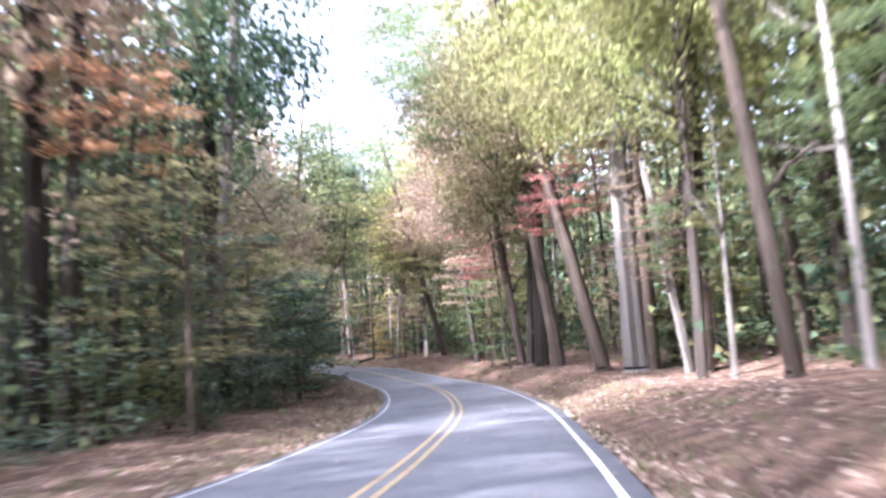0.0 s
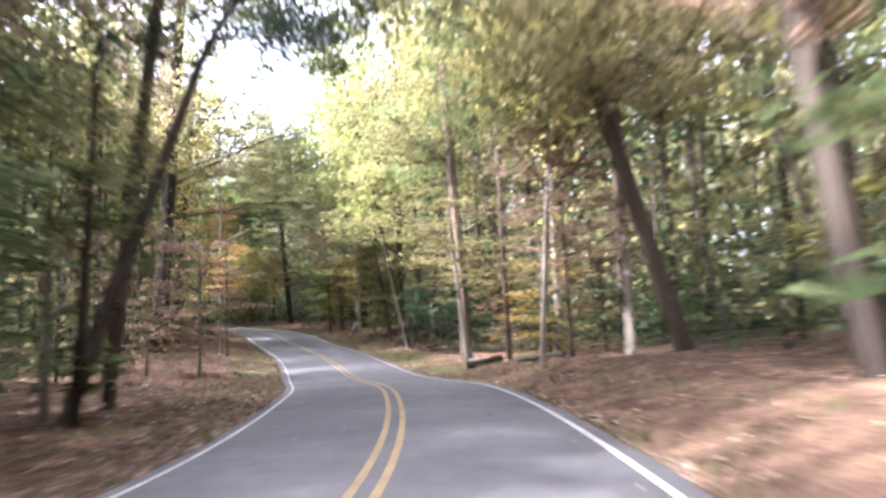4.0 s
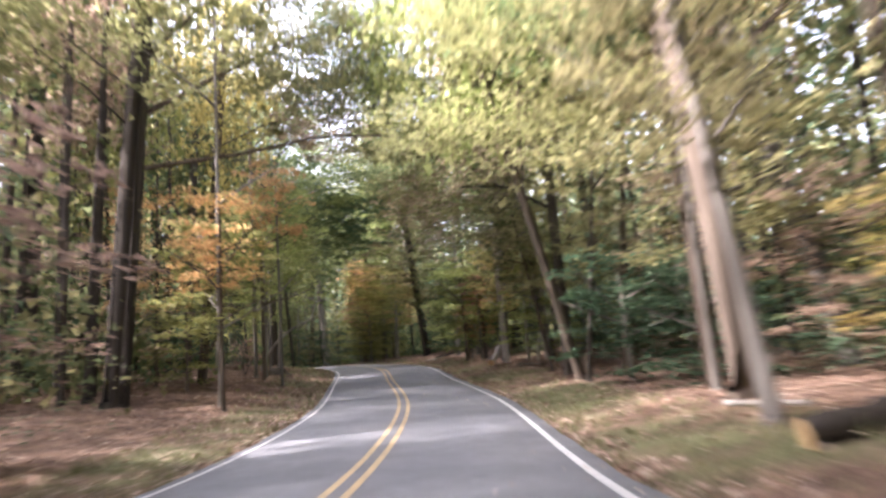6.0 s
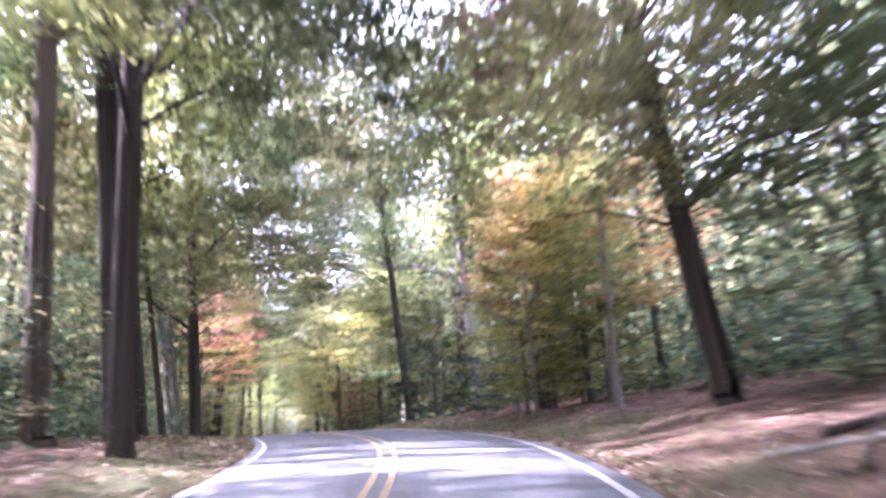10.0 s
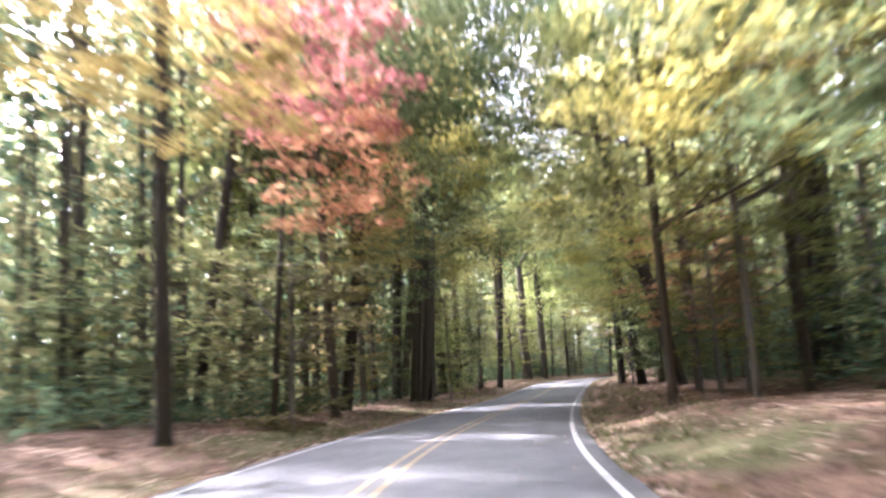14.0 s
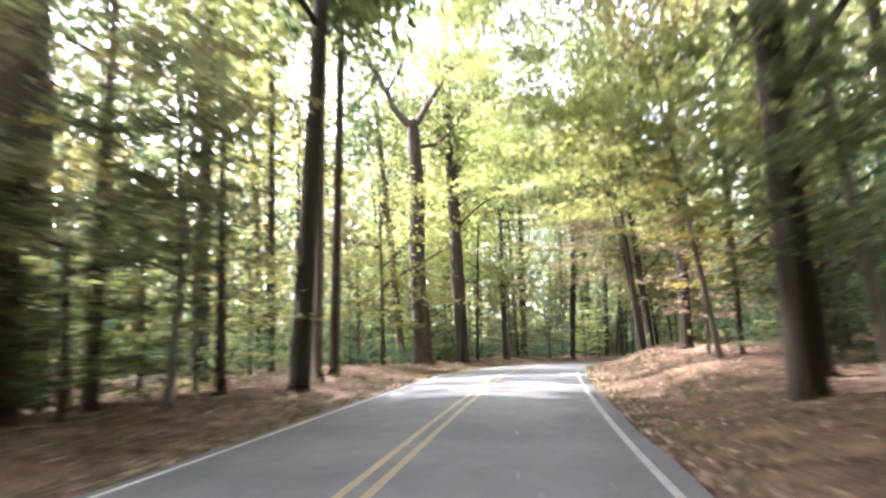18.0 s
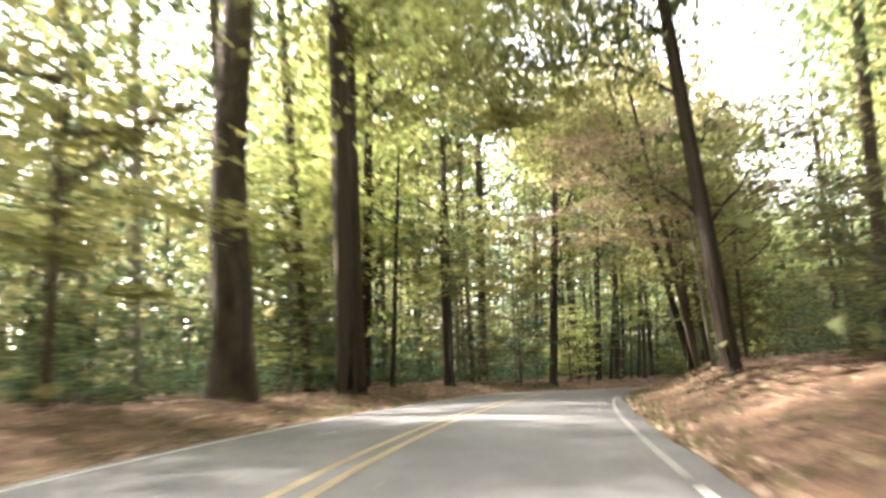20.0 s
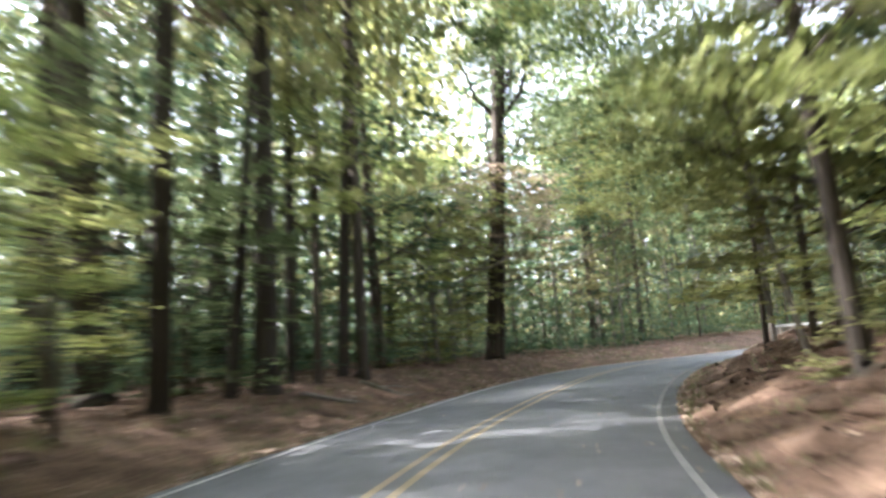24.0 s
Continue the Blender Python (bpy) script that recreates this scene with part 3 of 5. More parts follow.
# ---- the trees along the road, from start to end ----
tree(8.7, 16.0, 0.10, 0.00, -0.00, "pale")
tree(-9.3, 20.5, 0.09, 0.10, 0.04, "dark")
t = tree(-11.4, 21.1, 0.23, -0.00, -0.00, "dark")
reach(t, 0.08, "dark", (-0.0, -0.0, 6.3), (2.1, 1.1, 7.5), (3.9, 2.1, 8.2), (5.1, 2.8, 7.5), (6.0, 3.3, 6.1))
reach(t, 0.08, "dark", (-0.0, -0.0, 8.3), (2.4, 1.3, 9.0), (3.8, 2.1, 9.4), (5.0, 2.7, 9.2), (6.0, 3.2, 8.9))
reach(t, 0.06, "dark", (-0.0, -0.0, 9.8), (2.1, 1.1, 11.2), (3.3, 1.8, 11.8), (4.3, 2.3, 10.7))
tree(7.6, 17.1, 0.16, -0.07, 0.03, "brown")
tree(9.8, 29.7, 0.27, 0.05, -0.02, "brown")
tree(-9.6, 30.9, 0.18, 0.08, 0.04, "grey")
tree(8.0, 24.7, 0.12, 0.03, -0.02, "dark")
tree(8.1, 33.5, 0.42, -0.00, 0.00, "grey")
tree(-10.2, 34.8, 0.26, -0.03, -0.01, "dark")
tree(8.6, 38.1, 0.10, 0.03, -0.01, "pale")
tree(5.9, 42.3, 0.28, -0.11, 0.02, "brown")
tree(4.8, 46.5, 0.17, 0.07, -0.02, "dark")
tree(3.7, 48.1, 0.07, -0.07, 0.01, "dark")
tree(-14.7, 55.3, 0.20, 0.00, 0.00, "grey")
tree(-11.2, 55.2, 0.08, -0.01, -0.01, "dark")
tree(-11.2, 58.3, 0.09, 0.03, 0.02, "dark")
tree(-15.1, 58.2, 0.17, -0.02, -0.01, "dark")
tree(2.0, 58.4, 0.17, -0.08, 0.00, "dark")
tree(3.5, 60.6, 0.11, 0.03, -0.00, "brown")
tree(2.8, 63.2, 0.08, -0.23, 0.01, "pale")
tree(-13.2, 61.4, 0.13, 0.10, 0.04, "brown")
tree(-2.3, 74.0, 0.13, 0.02, 0.00, "grey")
tree(-5.0, 71.8, 0.08, 0.10, -0.00, "pale")
tree(-9.6, 89.9, 0.19, -0.15, -0.03, "grey")
tree(-10.0, 80.3, 0.10, -0.07, -0.01, "grey")
tree(-17.1, 92.8, 0.08, 0.13, 0.03, "dark")
tree(-17.8, 93.9, 0.12, -0.19, -0.06, "brown")
tree(-17.3, 97.0, 0.11, 0.12, 0.02, "brown")
tree(-19.1, 96.2, 0.17, 0.01, 0.00, "dark")
tree(-20.8, 98.6, 0.07, -0.14, -0.05, "brown")
t = tree(-31.3, 86.2, 0.33, 0.03, 0.04, "dark", "olive", thin=True)
reach(t, 0.12, "brown", (0.3, 0.4, 10.3), (2.2, 2.8, 12.3), (4.2, 5.2, 14.1), (6.7, 8.3, 15.6))
reach(t, 0.11, "brown", (0.2, 0.3, 8.3), (2.9, 3.6, 9.2), (4.9, 6.0, 10.0), (6.9, 8.5, 10.1))
reach(t, 0.11, "brown", (0.4, 0.5, 12.5), (1.7, 2.1, 14.9), (3.5, 4.3, 18.5))
t = tree(-38.6, 87.4, 0.21, 0.01, 0.01, "dark")
reach(t, 0.12, "dark", (0.1, 0.1, 13.7), (0.7, 0.9, 16.5), (1.5, 2.1, 19.9))
tree(-24.0, 105.9, 0.18, -0.10, -0.03, "grey")
tree(-25.1, 105.6, 0.06, 0.03, 0.01, "pale")
tree(-26.4, 105.8, 0.10, 0.00, 0.00, "pale")
tree(-27.4, 107.6, 0.19, 0.03, 0.01, "grey")
tree(-34.7, 117.9, 0.09, 0.09, 0.04, "grey")
tree(-36.9, 118.7, 0.09, 0.04, 0.02, "grey")
t = tree(-46.6, 102.0, 0.20, 0.02, 0.03, "dark")
reach(t, 0.12, "dark", (0.2, 0.3, 8.9), (-0.8, -1.4, 11.8), (-1.9, -3.0, 10.4), (-3.0, -4.8, 7.4))
reach(t, 0.12, "dark", (0.3, 0.4, 13.4), (1.6, 2.6, 14.1), (3.1, 5.1, 14.6))
tree(-43.1, 105.7, 0.09, -0.01, -0.04, "grey")
t = tree(-41.9, 122.1, 0.19, -0.08, -0.04, "dark")
reach(t, 0.05, "dark", (-0.5, -0.3, 6.8), (-1.2, -0.7, 6.8), (-2.2, -1.2, 7.8))
tree(-48.8, 109.3, 0.08, -0.02, -0.04, "dark")
tree(-43.0, 124.1, 0.24, -0.08, -0.04, "dark")
t = tree(-47.1, 125.6, 0.09, 0.03, 0.02, "pale")
reach(t, 0.15, "pale", (0.3, 0.2, 11.0), (2.9, 2.2, 10.6), (4.7, 3.6, 9.7))
reach(t, 0.15, "pale", (0.4, 0.2, 11.6), (0.9, 0.7, 14.3), (-0.8, -0.6, 18.8))
tree(-52.9, 105.1, 0.21, -0.02, -0.04, "dark")
tree(-55.2, 115.0, 0.30, -0.02, -0.06, "dark")
tree(-53.5, 112.5, 0.26, -0.01, -0.04, "brown")
tree(-58.8, 116.8, 0.13, -0.01, -0.09, "dark", "lime", thin=True)
t = tree(-66.4, 138.8, 0.27, -0.03, -0.03, "grey")
reach(t, 0.09, "grey", (-0.2, -0.2, 7.3), (-0.9, -0.9, 8.0), (-2.1, -2.0, 8.7), (-3.6, -3.5, 9.1), (-5.5, -5.4, 10.6))
reach(t, 0.06, "grey", (-0.3, -0.3, 11.1), (-1.0, -1.0, 11.7), (-1.8, -1.8, 13.1))
tree(-49.9, 113.2, 0.22, -0.00, -0.01, "dark")
tree(-57.7, 135.4, 0.15, -0.01, -0.00, "brown")
tree(-61.5, 118.5, 0.10, -0.01, -0.12, "brown")
tree(-64.0, 120.8, 0.18, -0.01, -0.04, "dark", "lime", thin=True)
tree(-67.0, 134.1, 0.19, -0.05, -0.07, "dark")
tree(-81.6, 127.0, 0.30, 0.01, -0.13, "grey")
tree(-79.0, 144.4, 0.36, -0.07, -0.06, "dark")
tree(-93.3, 133.3, 0.08, 0.01, 0.06, "dark")
tree(-77.7, 141.9, 0.10, 0.06, 0.06, "pale")
tree(-98.7, 136.1, 0.14, -0.01, -0.04, "brown")
t = tree(-90.0, 150.8, 0.35, 0.03, 0.03, "dark")
reach(t, 0.12, "dark", (0.3, 0.3, 11.3), (-1.5, -1.5, 11.3), (-3.4, -3.5, 11.1), (-5.5, -5.6, 10.4))
tree(-95.9, 151.4, 0.08, -0.00, -0.00, "brown")
tree(-102.0, 134.8, 0.11, 0.00, 0.03, "brown")
tree(-110.5, 133.4, 0.20, -0.00, 0.05, "brown")
tree(-110.6, 142.5, 0.22, 0.01, 0.06, "dark")
tree(-111.8, 132.4, 0.20, -0.00, 0.03, "brown")
tree(-111.7, 143.5, 0.29, 0.01, 0.06, "dark")
tree(-114.8, 141.3, 0.15, 0.00, -0.05, "dark")
tree(-126.9, 134.9, 0.22, -0.00, 0.03, "dark")
tree(-115.2, 146.1, 0.05, 0.00, -0.02, "brown")
t = tree(-113.0, 158.2, 0.28, -0.10, -0.09, "dark")
reach(t, 0.04, "dark", (-0.6, -0.5, 5.9), (-1.4, -1.2, 5.9), (-1.7, -1.5, 5.8), (-2.4, -2.1, 5.9))
reach(t, 0.04, "dark", (-0.6, -0.5, 5.9), (-0.2, -0.2, 5.9), (0.1, 0.1, 5.4))
tree(-120.3, 144.4, 0.22, 0.02, 0.11, "dark")
tree(-119.8, 146.4, 0.22, 0.00, -0.01, "brown")
tree(-121.1, 163.0, 0.08, -0.06, -0.07, "pale")
tree(-120.3, 168.5, 0.23, 0.03, 0.03, "brown")
tree(-121.8, 162.0, 0.21, -0.01, -0.01, "dark")
tree(-136.7, 150.3, 0.34, 0.00, -0.02, "brown")
tree(-129.6, 153.3, 0.08, 0.02, 0.07, "grey")
tree(-133.8, 156.9, 0.20, 0.02, 0.06, "dark")
tree(-132.6, 154.7, 0.10, -0.00, -0.00, "brown")
tree(-129.5, 167.5, 0.07, -0.09, -0.10, "pale")
tree(-137.0, 158.2, 0.13, 0.00, 0.03, "brown")
tree(-137.3, 173.1, 0.18, 0.01, 0.01, "dark")
tree(-139.8, 154.9, 0.22, 0.00, 0.02, "brown")
t = tree(-139.6, 159.4, 0.14, 0.01, 0.04, "brown")
reach(t, 0.08, "brown", (0.1, 0.5, 13.4), (-0.2, -0.8, 15.1), (-0.3, -1.6, 16.2))
tree(-147.0, 178.4, 0.13, -0.07, -0.06, "dark")
tree(-151.6, 182.4, 0.05, -0.05, -0.04, "grey")
tree(-155.9, 171.7, 0.22, -0.00, -0.01, "dark")
tree(-156.6, 172.4, 0.16, 0.00, -0.02, "dark")
tree(-159.1, 169.1, 0.16, -0.01, -0.08, "brown")
tree(-161.6, 172.2, 0.17, -0.01, -0.07, "brown")
t = tree(-160.6, 175.1, 0.08, 0.01, 0.05, "dark")
reach(t, 0.07, "dark", (0.2, 0.8, 15.5), (0.8, 2.5, 15.5), (1.6, 5.4, 15.2))
tree(-158.7, 188.3, 0.12, -0.18, -0.11, "dark")
tree(-164.6, 179.3, 0.10, -0.00, -0.00, "dark")
tree(-160.7, 190.5, 0.10, -0.07, -0.05, "dark")
tree(-165.4, 179.9, 0.13, 0.00, 0.00, "dark")
tree(-165.4, 195.9, 0.12, -0.10, -0.04, "dark")
tree(-167.9, 199.7, 0.07, 0.00, 0.00, "brown")
tree(-172.7, 184.9, 0.12, -0.01, -0.02, "brown")
t = tree(-175.6, 192.3, 0.21, 0.03, 0.06, "dark")
reach(t, 0.07, "dark", (0.2, 0.4, 6.6), (0.5, 1.2, 6.5), (1.0, 2.2, 6.6))
reach(t, 0.07, "dark", (0.2, 0.4, 6.4), (-0.1, -0.3, 6.8), (-0.2, -0.5, 7.9))
tree(-171.7, 204.9, 0.11, -0.05, -0.01, "dark")
tree(-188.3, 200.5, 0.20, 0.05, 0.07, "dark", thin=True)
tree(-173.2, 207.4, 0.04, -0.16, -0.06, "pale")
tree(-182.0, 200.7, 0.12, 0.02, 0.04, "dark", thin=True)
tree(-183.4, 203.0, 0.10, 0.05, 0.09, "dark")
tree(-179.9, 198.3, 0.07, 0.01, 0.02, "brown")
tree(-186.3, 208.3, 0.13, 0.05, 0.06, "dark")
tree(-185.9, 208.7, 0.15, 0.02, 0.02, "dark")
tree(-190.8, 220.3, 0.32, 0.07, 0.06, "dark")

# more trunks between them
tree(-10.4, 20.6, 0.19, 0.03, 0.01, "dark", thin=True)
tree(8.6, 23.5, 0.09, 0.02, -0.01, "grey", thin=True)
tree(12.6, 26.9, 0.22, -0.05, 0.02, "brown", thin=False)
tree(9.3, 30.3, 0.10, -0.11, 0.05, "grey", thin=True)
tree(8.7, 33.4, 0.24, 0.02, -0.01, "brown", thin=False)
tree(10.1, 35.2, 0.22, 0.15, -0.06, "brown", thin=False)
tree(7.1, 35.9, 0.27, -0.19, 0.07, "brown", thin=False)
tree(5.3, 44.4, 0.27, 0.05, -0.01, "dark", thin=False)
tree(4.3, 46.8, 0.22, -0.10, 0.02, "brown", thin=False)
tree(-16.6, 51.1, 0.15, 0.06, 0.04, "dark", thin=True)
tree(-0.6, 70.6, 0.14, -0.23, -0.02, "brown", thin=True)
tree(-10.8, 83.3, 0.21, -0.04, -0.01, "brown", thin=False)
tree(-32.8, 86.2, 0.14, 0.01, 0.02, "dark", thin=True)
tree(-38.2, 88.7, 0.14, -0.01, -0.02, "dark", thin=True)
tree(-36.1, 94.1, 0.15, 0.05, 0.05, "brown", thin=True)
tree(-24.4, 105.2, 0.05, 0.14, 0.04, "pale", thin=True)
tree(-29.6, 114.1, 0.19, -0.01, -0.00, "dark", thin=True)
tree(-46.7, 104.6, 0.11, 0.01, 0.01, "grey", thin=True)
tree(-48.8, 127.6, 0.05, 0.07, 0.04, "grey", thin=True)
tree(-57.2, 139.2, 0.13, 0.01, 0.01, "pale", thin=True)
tree(-87.0, 130.5, 0.15, 0.00, -0.01, "dark", thin=True)
tree(-99.6, 131.1, 0.14, 0.00, 0.13, "dark", thin=True)
tree(-96.8, 150.5, 0.09, -0.01, -0.01, "brown", thin=True)
tree(-94.6, 157.0, 0.18, 0.08, 0.07, "brown", thin=True)
tree(-98.1, 150.6, 0.21, -0.14, -0.17, "dark", thin=False)
tree(-105.2, 137.7, 0.22, 0.01, 0.11, "dark", thin=False)
tree(-115.7, 142.8, 0.23, 0.00, 0.05, "dark", thin=False)
tree(-124.6, 145.4, 0.10, 0.00, -0.01, "grey", thin=True)
tree(-129.8, 137.7, 0.42, -0.00, 0.00, "dark", thin=False)
tree(-129.9, 150.3, 0.29, -0.00, -0.01, "brown", thin=False)
tree(-135.9, 142.8, 0.21, 0.00, 0.01, "brown", thin=False)
tree(-130.7, 151.8, 0.10, -0.00, 0.03, "brown", thin=True)
tree(-123.7, 164.7, 0.10, -0.05, -0.05, "dark", thin=True)
tree(-136.7, 149.2, 0.16, -0.00, -0.03, "brown", thin=True)
tree(-143.8, 158.0, 0.11, 0.00, 0.01, "brown", thin=True)
tree(-139.6, 178.1, 0.11, 0.00, 0.00, "dark", thin=True)
tree(-150.2, 181.6, 0.15, -0.07, -0.05, "dark", thin=True)
tree(-153.6, 183.7, 0.10, -0.12, -0.10, "brown", thin=True)
tree(-164.1, 175.3, 0.15, 0.01, 0.03, "dark", thin=True)
tree(-180.6, 176.4, 0.39, 0.00, 0.02, "dark", thin=False)
tree(-178.1, 188.5, 0.24, 0.01, 0.02, "dark", thin=False)
tree(-193.7, 181.8, 0.40, -0.00, -0.02, "brown", thin=False)
tree(-188.7, 192.3, 0.15, -0.02, -0.05, "brown", thin=True)
tree(-186.6, 198.1, 0.17, 0.02, 0.03, "dark", thin=True)
tree(-184.5, 200.6, 0.28, -0.01, -0.02, "dark", thin=True)
tree(-184.2, 204.4, 0.22, 0.02, 0.04, "dark", thin=True)
tree(-185.3, 205.8, 0.10, 0.03, 0.05, "dark", thin=True)
tree(-185.2, 206.6, 0.09, 0.03, 0.04, "brown", thin=True)
tree(-196.3, 219.0, 0.13, 0.05, 0.06, "dark", thin=True)

# ---- the lower trees and bushes under them ----
understorey(-9.5, 19.9, 1.5, 1.2, "green")
understorey(-7.0, 20.7, 4.6, 3.6, "olive")
understorey(-8.3, 22.5, 1.2, 1.2, "lime")
understorey(-7.4, 22.8, 0.4, 0.9, "green")
understorey(-8.1, 31.0, 4.0, 3.4, "pine")
understorey(10.2, 33.5, 1.4, 2.0, "green")
understorey(-7.9, 33.4, 2.4, 3.6, "holly")
understorey(-7.7, 39.1, 2.9, 3.0, "pine")
understorey(-7.9, 39.8, 3.3, 3.4, "holly")
understorey(-8.4, 45.5, 4.0, 3.0, "pine")
understorey(-9.1, 47.9, 4.5, 3.0, "lime")
understorey(-9.4, 47.9, 2.3, 2.6, "green")
understorey(2.8, 51.5, 3.0, 3.4, "green")
understorey(-10.5, 52.0, 3.5, 3.2, "green")
understorey(4.2, 59.9, 5.3, 3.4, "lime")
understorey(5.0, 60.4, 0.4, 1.6, "green")
understorey(2.9, 60.5, 4.2, 3.0, "lime")
understorey(-12.6, 59.0, 3.0, 3.0, "green")
understorey(-4.3, 73.9, 6.2, 3.4, "russet")
understorey(-8.0, 80.2, 18.6, 5.0, "green")
understorey(-20.7, 75.5, 3.8, 3.0, "russet")
understorey(-11.9, 86.4, 6.4, 4.5, "olive")
understorey(-12.2, 87.3, 12.5, 5.0, "green")
understorey(-36.0, 91.5, 5.9, 3.6, "orange")
understorey(-12.6, 89.3, 1.0, 2.6, "holly")
understorey(-37.5, 91.0, 3.0, 3.2, "russet")
understorey(-15.6, 92.5, 1.4, 3.0, "holly")
understorey(-26.7, 86.7, 5.3, 1.8, "orange")
understorey(-27.7, 87.5, 4.3, 2.6, "lime")
understorey(-27.8, 87.6, 13.4, 3.5, "olive")
understorey(-17.8, 100.3, 1.3, 3.0, "holly")
understorey(-33.3, 90.9, 2.0, 2.0, "lime")
understorey(-32.7, 95.7, 8.6, 2.2, "orange")
understorey(-23.2, 104.0, 2.8, 2.8, "lime")
understorey(-35.2, 97.1, 6.1, 4.0, "lime")
understorey(-37.2, 98.6, 16.3, 5.0, "olive")
understorey(-36.8, 98.9, 7.2, 3.2, "lime")
understorey(-24.7, 108.5, 1.8, 3.0, "green")
understorey(-40.1, 100.6, 1.1, 1.2, "russet")
understorey(-30.5, 110.6, 4.2, 1.2, "red")
understorey(-30.7, 111.6, 4.3, 3.0, "lime")
understorey(-31.7, 110.9, 3.5, 3.2, "lime")
understorey(-30.9, 111.8, 4.2, 2.6, "lime")
understorey(-31.1, 111.8, 2.8, 1.8, "orange")
understorey(-30.6, 113.3, 5.1, 1.6, "orange")
understorey(-32.7, 112.9, 4.3, 2.6, "lime")
understorey(-32.6, 113.2, 2.9, 2.6, "lime")
understorey(-40.0, 123.7, 1.5, 3.0, "green")
understorey(-45.6, 131.1, 0.4, 2.4, "holly")
understorey(-49.5, 124.9, 2.7, 2.4, "lime")
understorey(-51.8, 127.0, 4.0, 2.0, "yellow")
understorey(-52.5, 127.3, 4.8, 1.6, "orange")
understorey(-52.2, 128.9, 2.2, 2.2, "lime")
understorey(-51.7, 130.4, 6.2, 4.0, "yellow")
understorey(-51.9, 130.4, 1.6, 2.6, "lime")
understorey(-52.9, 129.4, 7.4, 2.4, "yellow")
understorey(-53.1, 129.1, 6.7, 2.2, "orange")
understorey(-53.7, 130.0, 3.6, 3.2, "lime")
understorey(-55.4, 131.4, 2.8, 3.0, "lime")
understorey(-62.3, 136.0, 1.9, 2.6, "holly")
understorey(-64.4, 133.7, 2.0, 2.6, "holly")
understorey(-90.1, 147.5, 2.2, 1.5, "lime")
understorey(-95.2, 152.7, 5.4, 3.6, "lime")
understorey(-86.9, 142.5, 7.4, 4.8, "lime")
understorey(-93.9, 128.9, 3.2, 3.0, "green")
understorey(-86.1, 146.0, 3.2, 2.4, "lime")
understorey(-87.4, 144.4, 3.3, 1.6, "russet")
understorey(-93.1, 133.8, 2.4, 3.4, "olive")
understorey(-89.7, 144.5, 18.1, 5.0, "lime")
understorey(-98.0, 130.8, 3.7, 3.0, "olive")
understorey(-90.7, 146.2, 3.9, 2.4, "orange")
understorey(-90.7, 146.9, 2.4, 2.0, "lime")
understorey(-103.4, 134.8, 2.2, 2.4, "green")
understorey(-103.6, 136.2, 4.2, 3.0, "lime")
understorey(-112.3, 140.5, 3.4, 3.0, "green")
understorey(-111.8, 158.7, 2.9, 3.0, "green")
understorey(-118.0, 147.9, 0.7, 0.9, "lime")
understorey(-114.2, 160.3, 4.9, 3.4, "lime")
understorey(-119.1, 161.3, 4.2, 3.0, "green")
understorey(-128.5, 151.4, 3.1, 3.0, "green")
understorey(-131.1, 151.4, 2.1, 2.4, "lime")
understorey(-125.8, 167.7, 2.0, 2.6, "green")
understorey(-134.1, 154.2, 2.6, 3.0, "olive")
understorey(-135.0, 152.9, 3.5, 2.8, "green")
understorey(-129.6, 168.4, 4.5, 3.0, "yellow")
understorey(-132.0, 169.4, 2.9, 2.2, "russet")
understorey(-142.7, 157.0, 3.3, 2.6, "lime")
understorey(-147.2, 163.8, 5.5, 5.0, "lime")
understorey(-155.4, 164.6, 1.4, 2.0, "green")
understorey(-159.1, 170.8, 3.2, 2.6, "lime")
understorey(-161.2, 171.3, 1.7, 2.6, "green")
understorey(-155.8, 185.4, 7.2, 4.5, "olive")
understorey(-167.0, 173.7, 2.8, 3.0, "olive")
understorey(-155.4, 187.9, 6.6, 3.0, "lime")
understorey(-170.8, 175.6, 2.1, 3.0, "green")
understorey(-170.6, 183.0, 3.6, 3.0, "olive")
understorey(-172.1, 182.0, 3.3, 2.4, "lime")
understorey(-171.8, 183.9, 2.1, 2.6, "olive")
understorey(-172.3, 187.9, 1.6, 2.6, "holly")
understorey(-174.6, 189.0, 4.0, 3.0, "lime")
understorey(-174.8, 189.1, 8.9, 3.4, "olive")
understorey(-165.0, 198.4, 3.7, 3.0, "green")
understorey(-166.1, 198.5, 4.4, 3.0, "lime")
understorey(-166.5, 198.7, 3.1, 2.6, "lime")
understorey(-178.2, 191.5, 4.0, 3.4, "olive")
understorey(-179.0, 196.1, 2.6, 2.6, "lime")
understorey(-170.2, 203.5, 4.3, 3.8, "lime")
understorey(-180.4, 196.9, 2.0, 2.2, "lime")
understorey(-171.8, 205.1, 0.4, 0.9, "olive")
understorey(-181.9, 198.8, 3.1, 3.0, "lime")
understorey(-172.8, 207.8, 2.6, 2.6, "lime")
understorey(-184.7, 202.7, 2.5, 3.0, "green")
understorey(-173.8, 209.5, 3.1, 3.0, "lime")
understorey(-191.0, 203.7, 1.3, 3.0, "holly")
understorey(-196.9, 204.3, 4.3, 3.5, "green")
understorey(-176.6, 214.4, 6.2, 3.0, "lime")
understorey(-176.6, 214.9, 3.6, 2.8, "lime")
understorey(-192.8, 208.9, 1.8, 3.0, "green")
understorey(-199.3, 208.5, 6.5, 4.0, "green")
understorey(-194.6, 213.5, 1.4, 3.0, "holly")
understorey(-189.7, 215.6, 3.8, 4.2, "lime")
understorey(-190.2, 215.5, 2.1, 2.6, "lime")
understorey(-202.6, 215.0, 7.0, 4.0, "olive")
understorey(-190.4, 220.4, 5.7, 3.0, "olive")
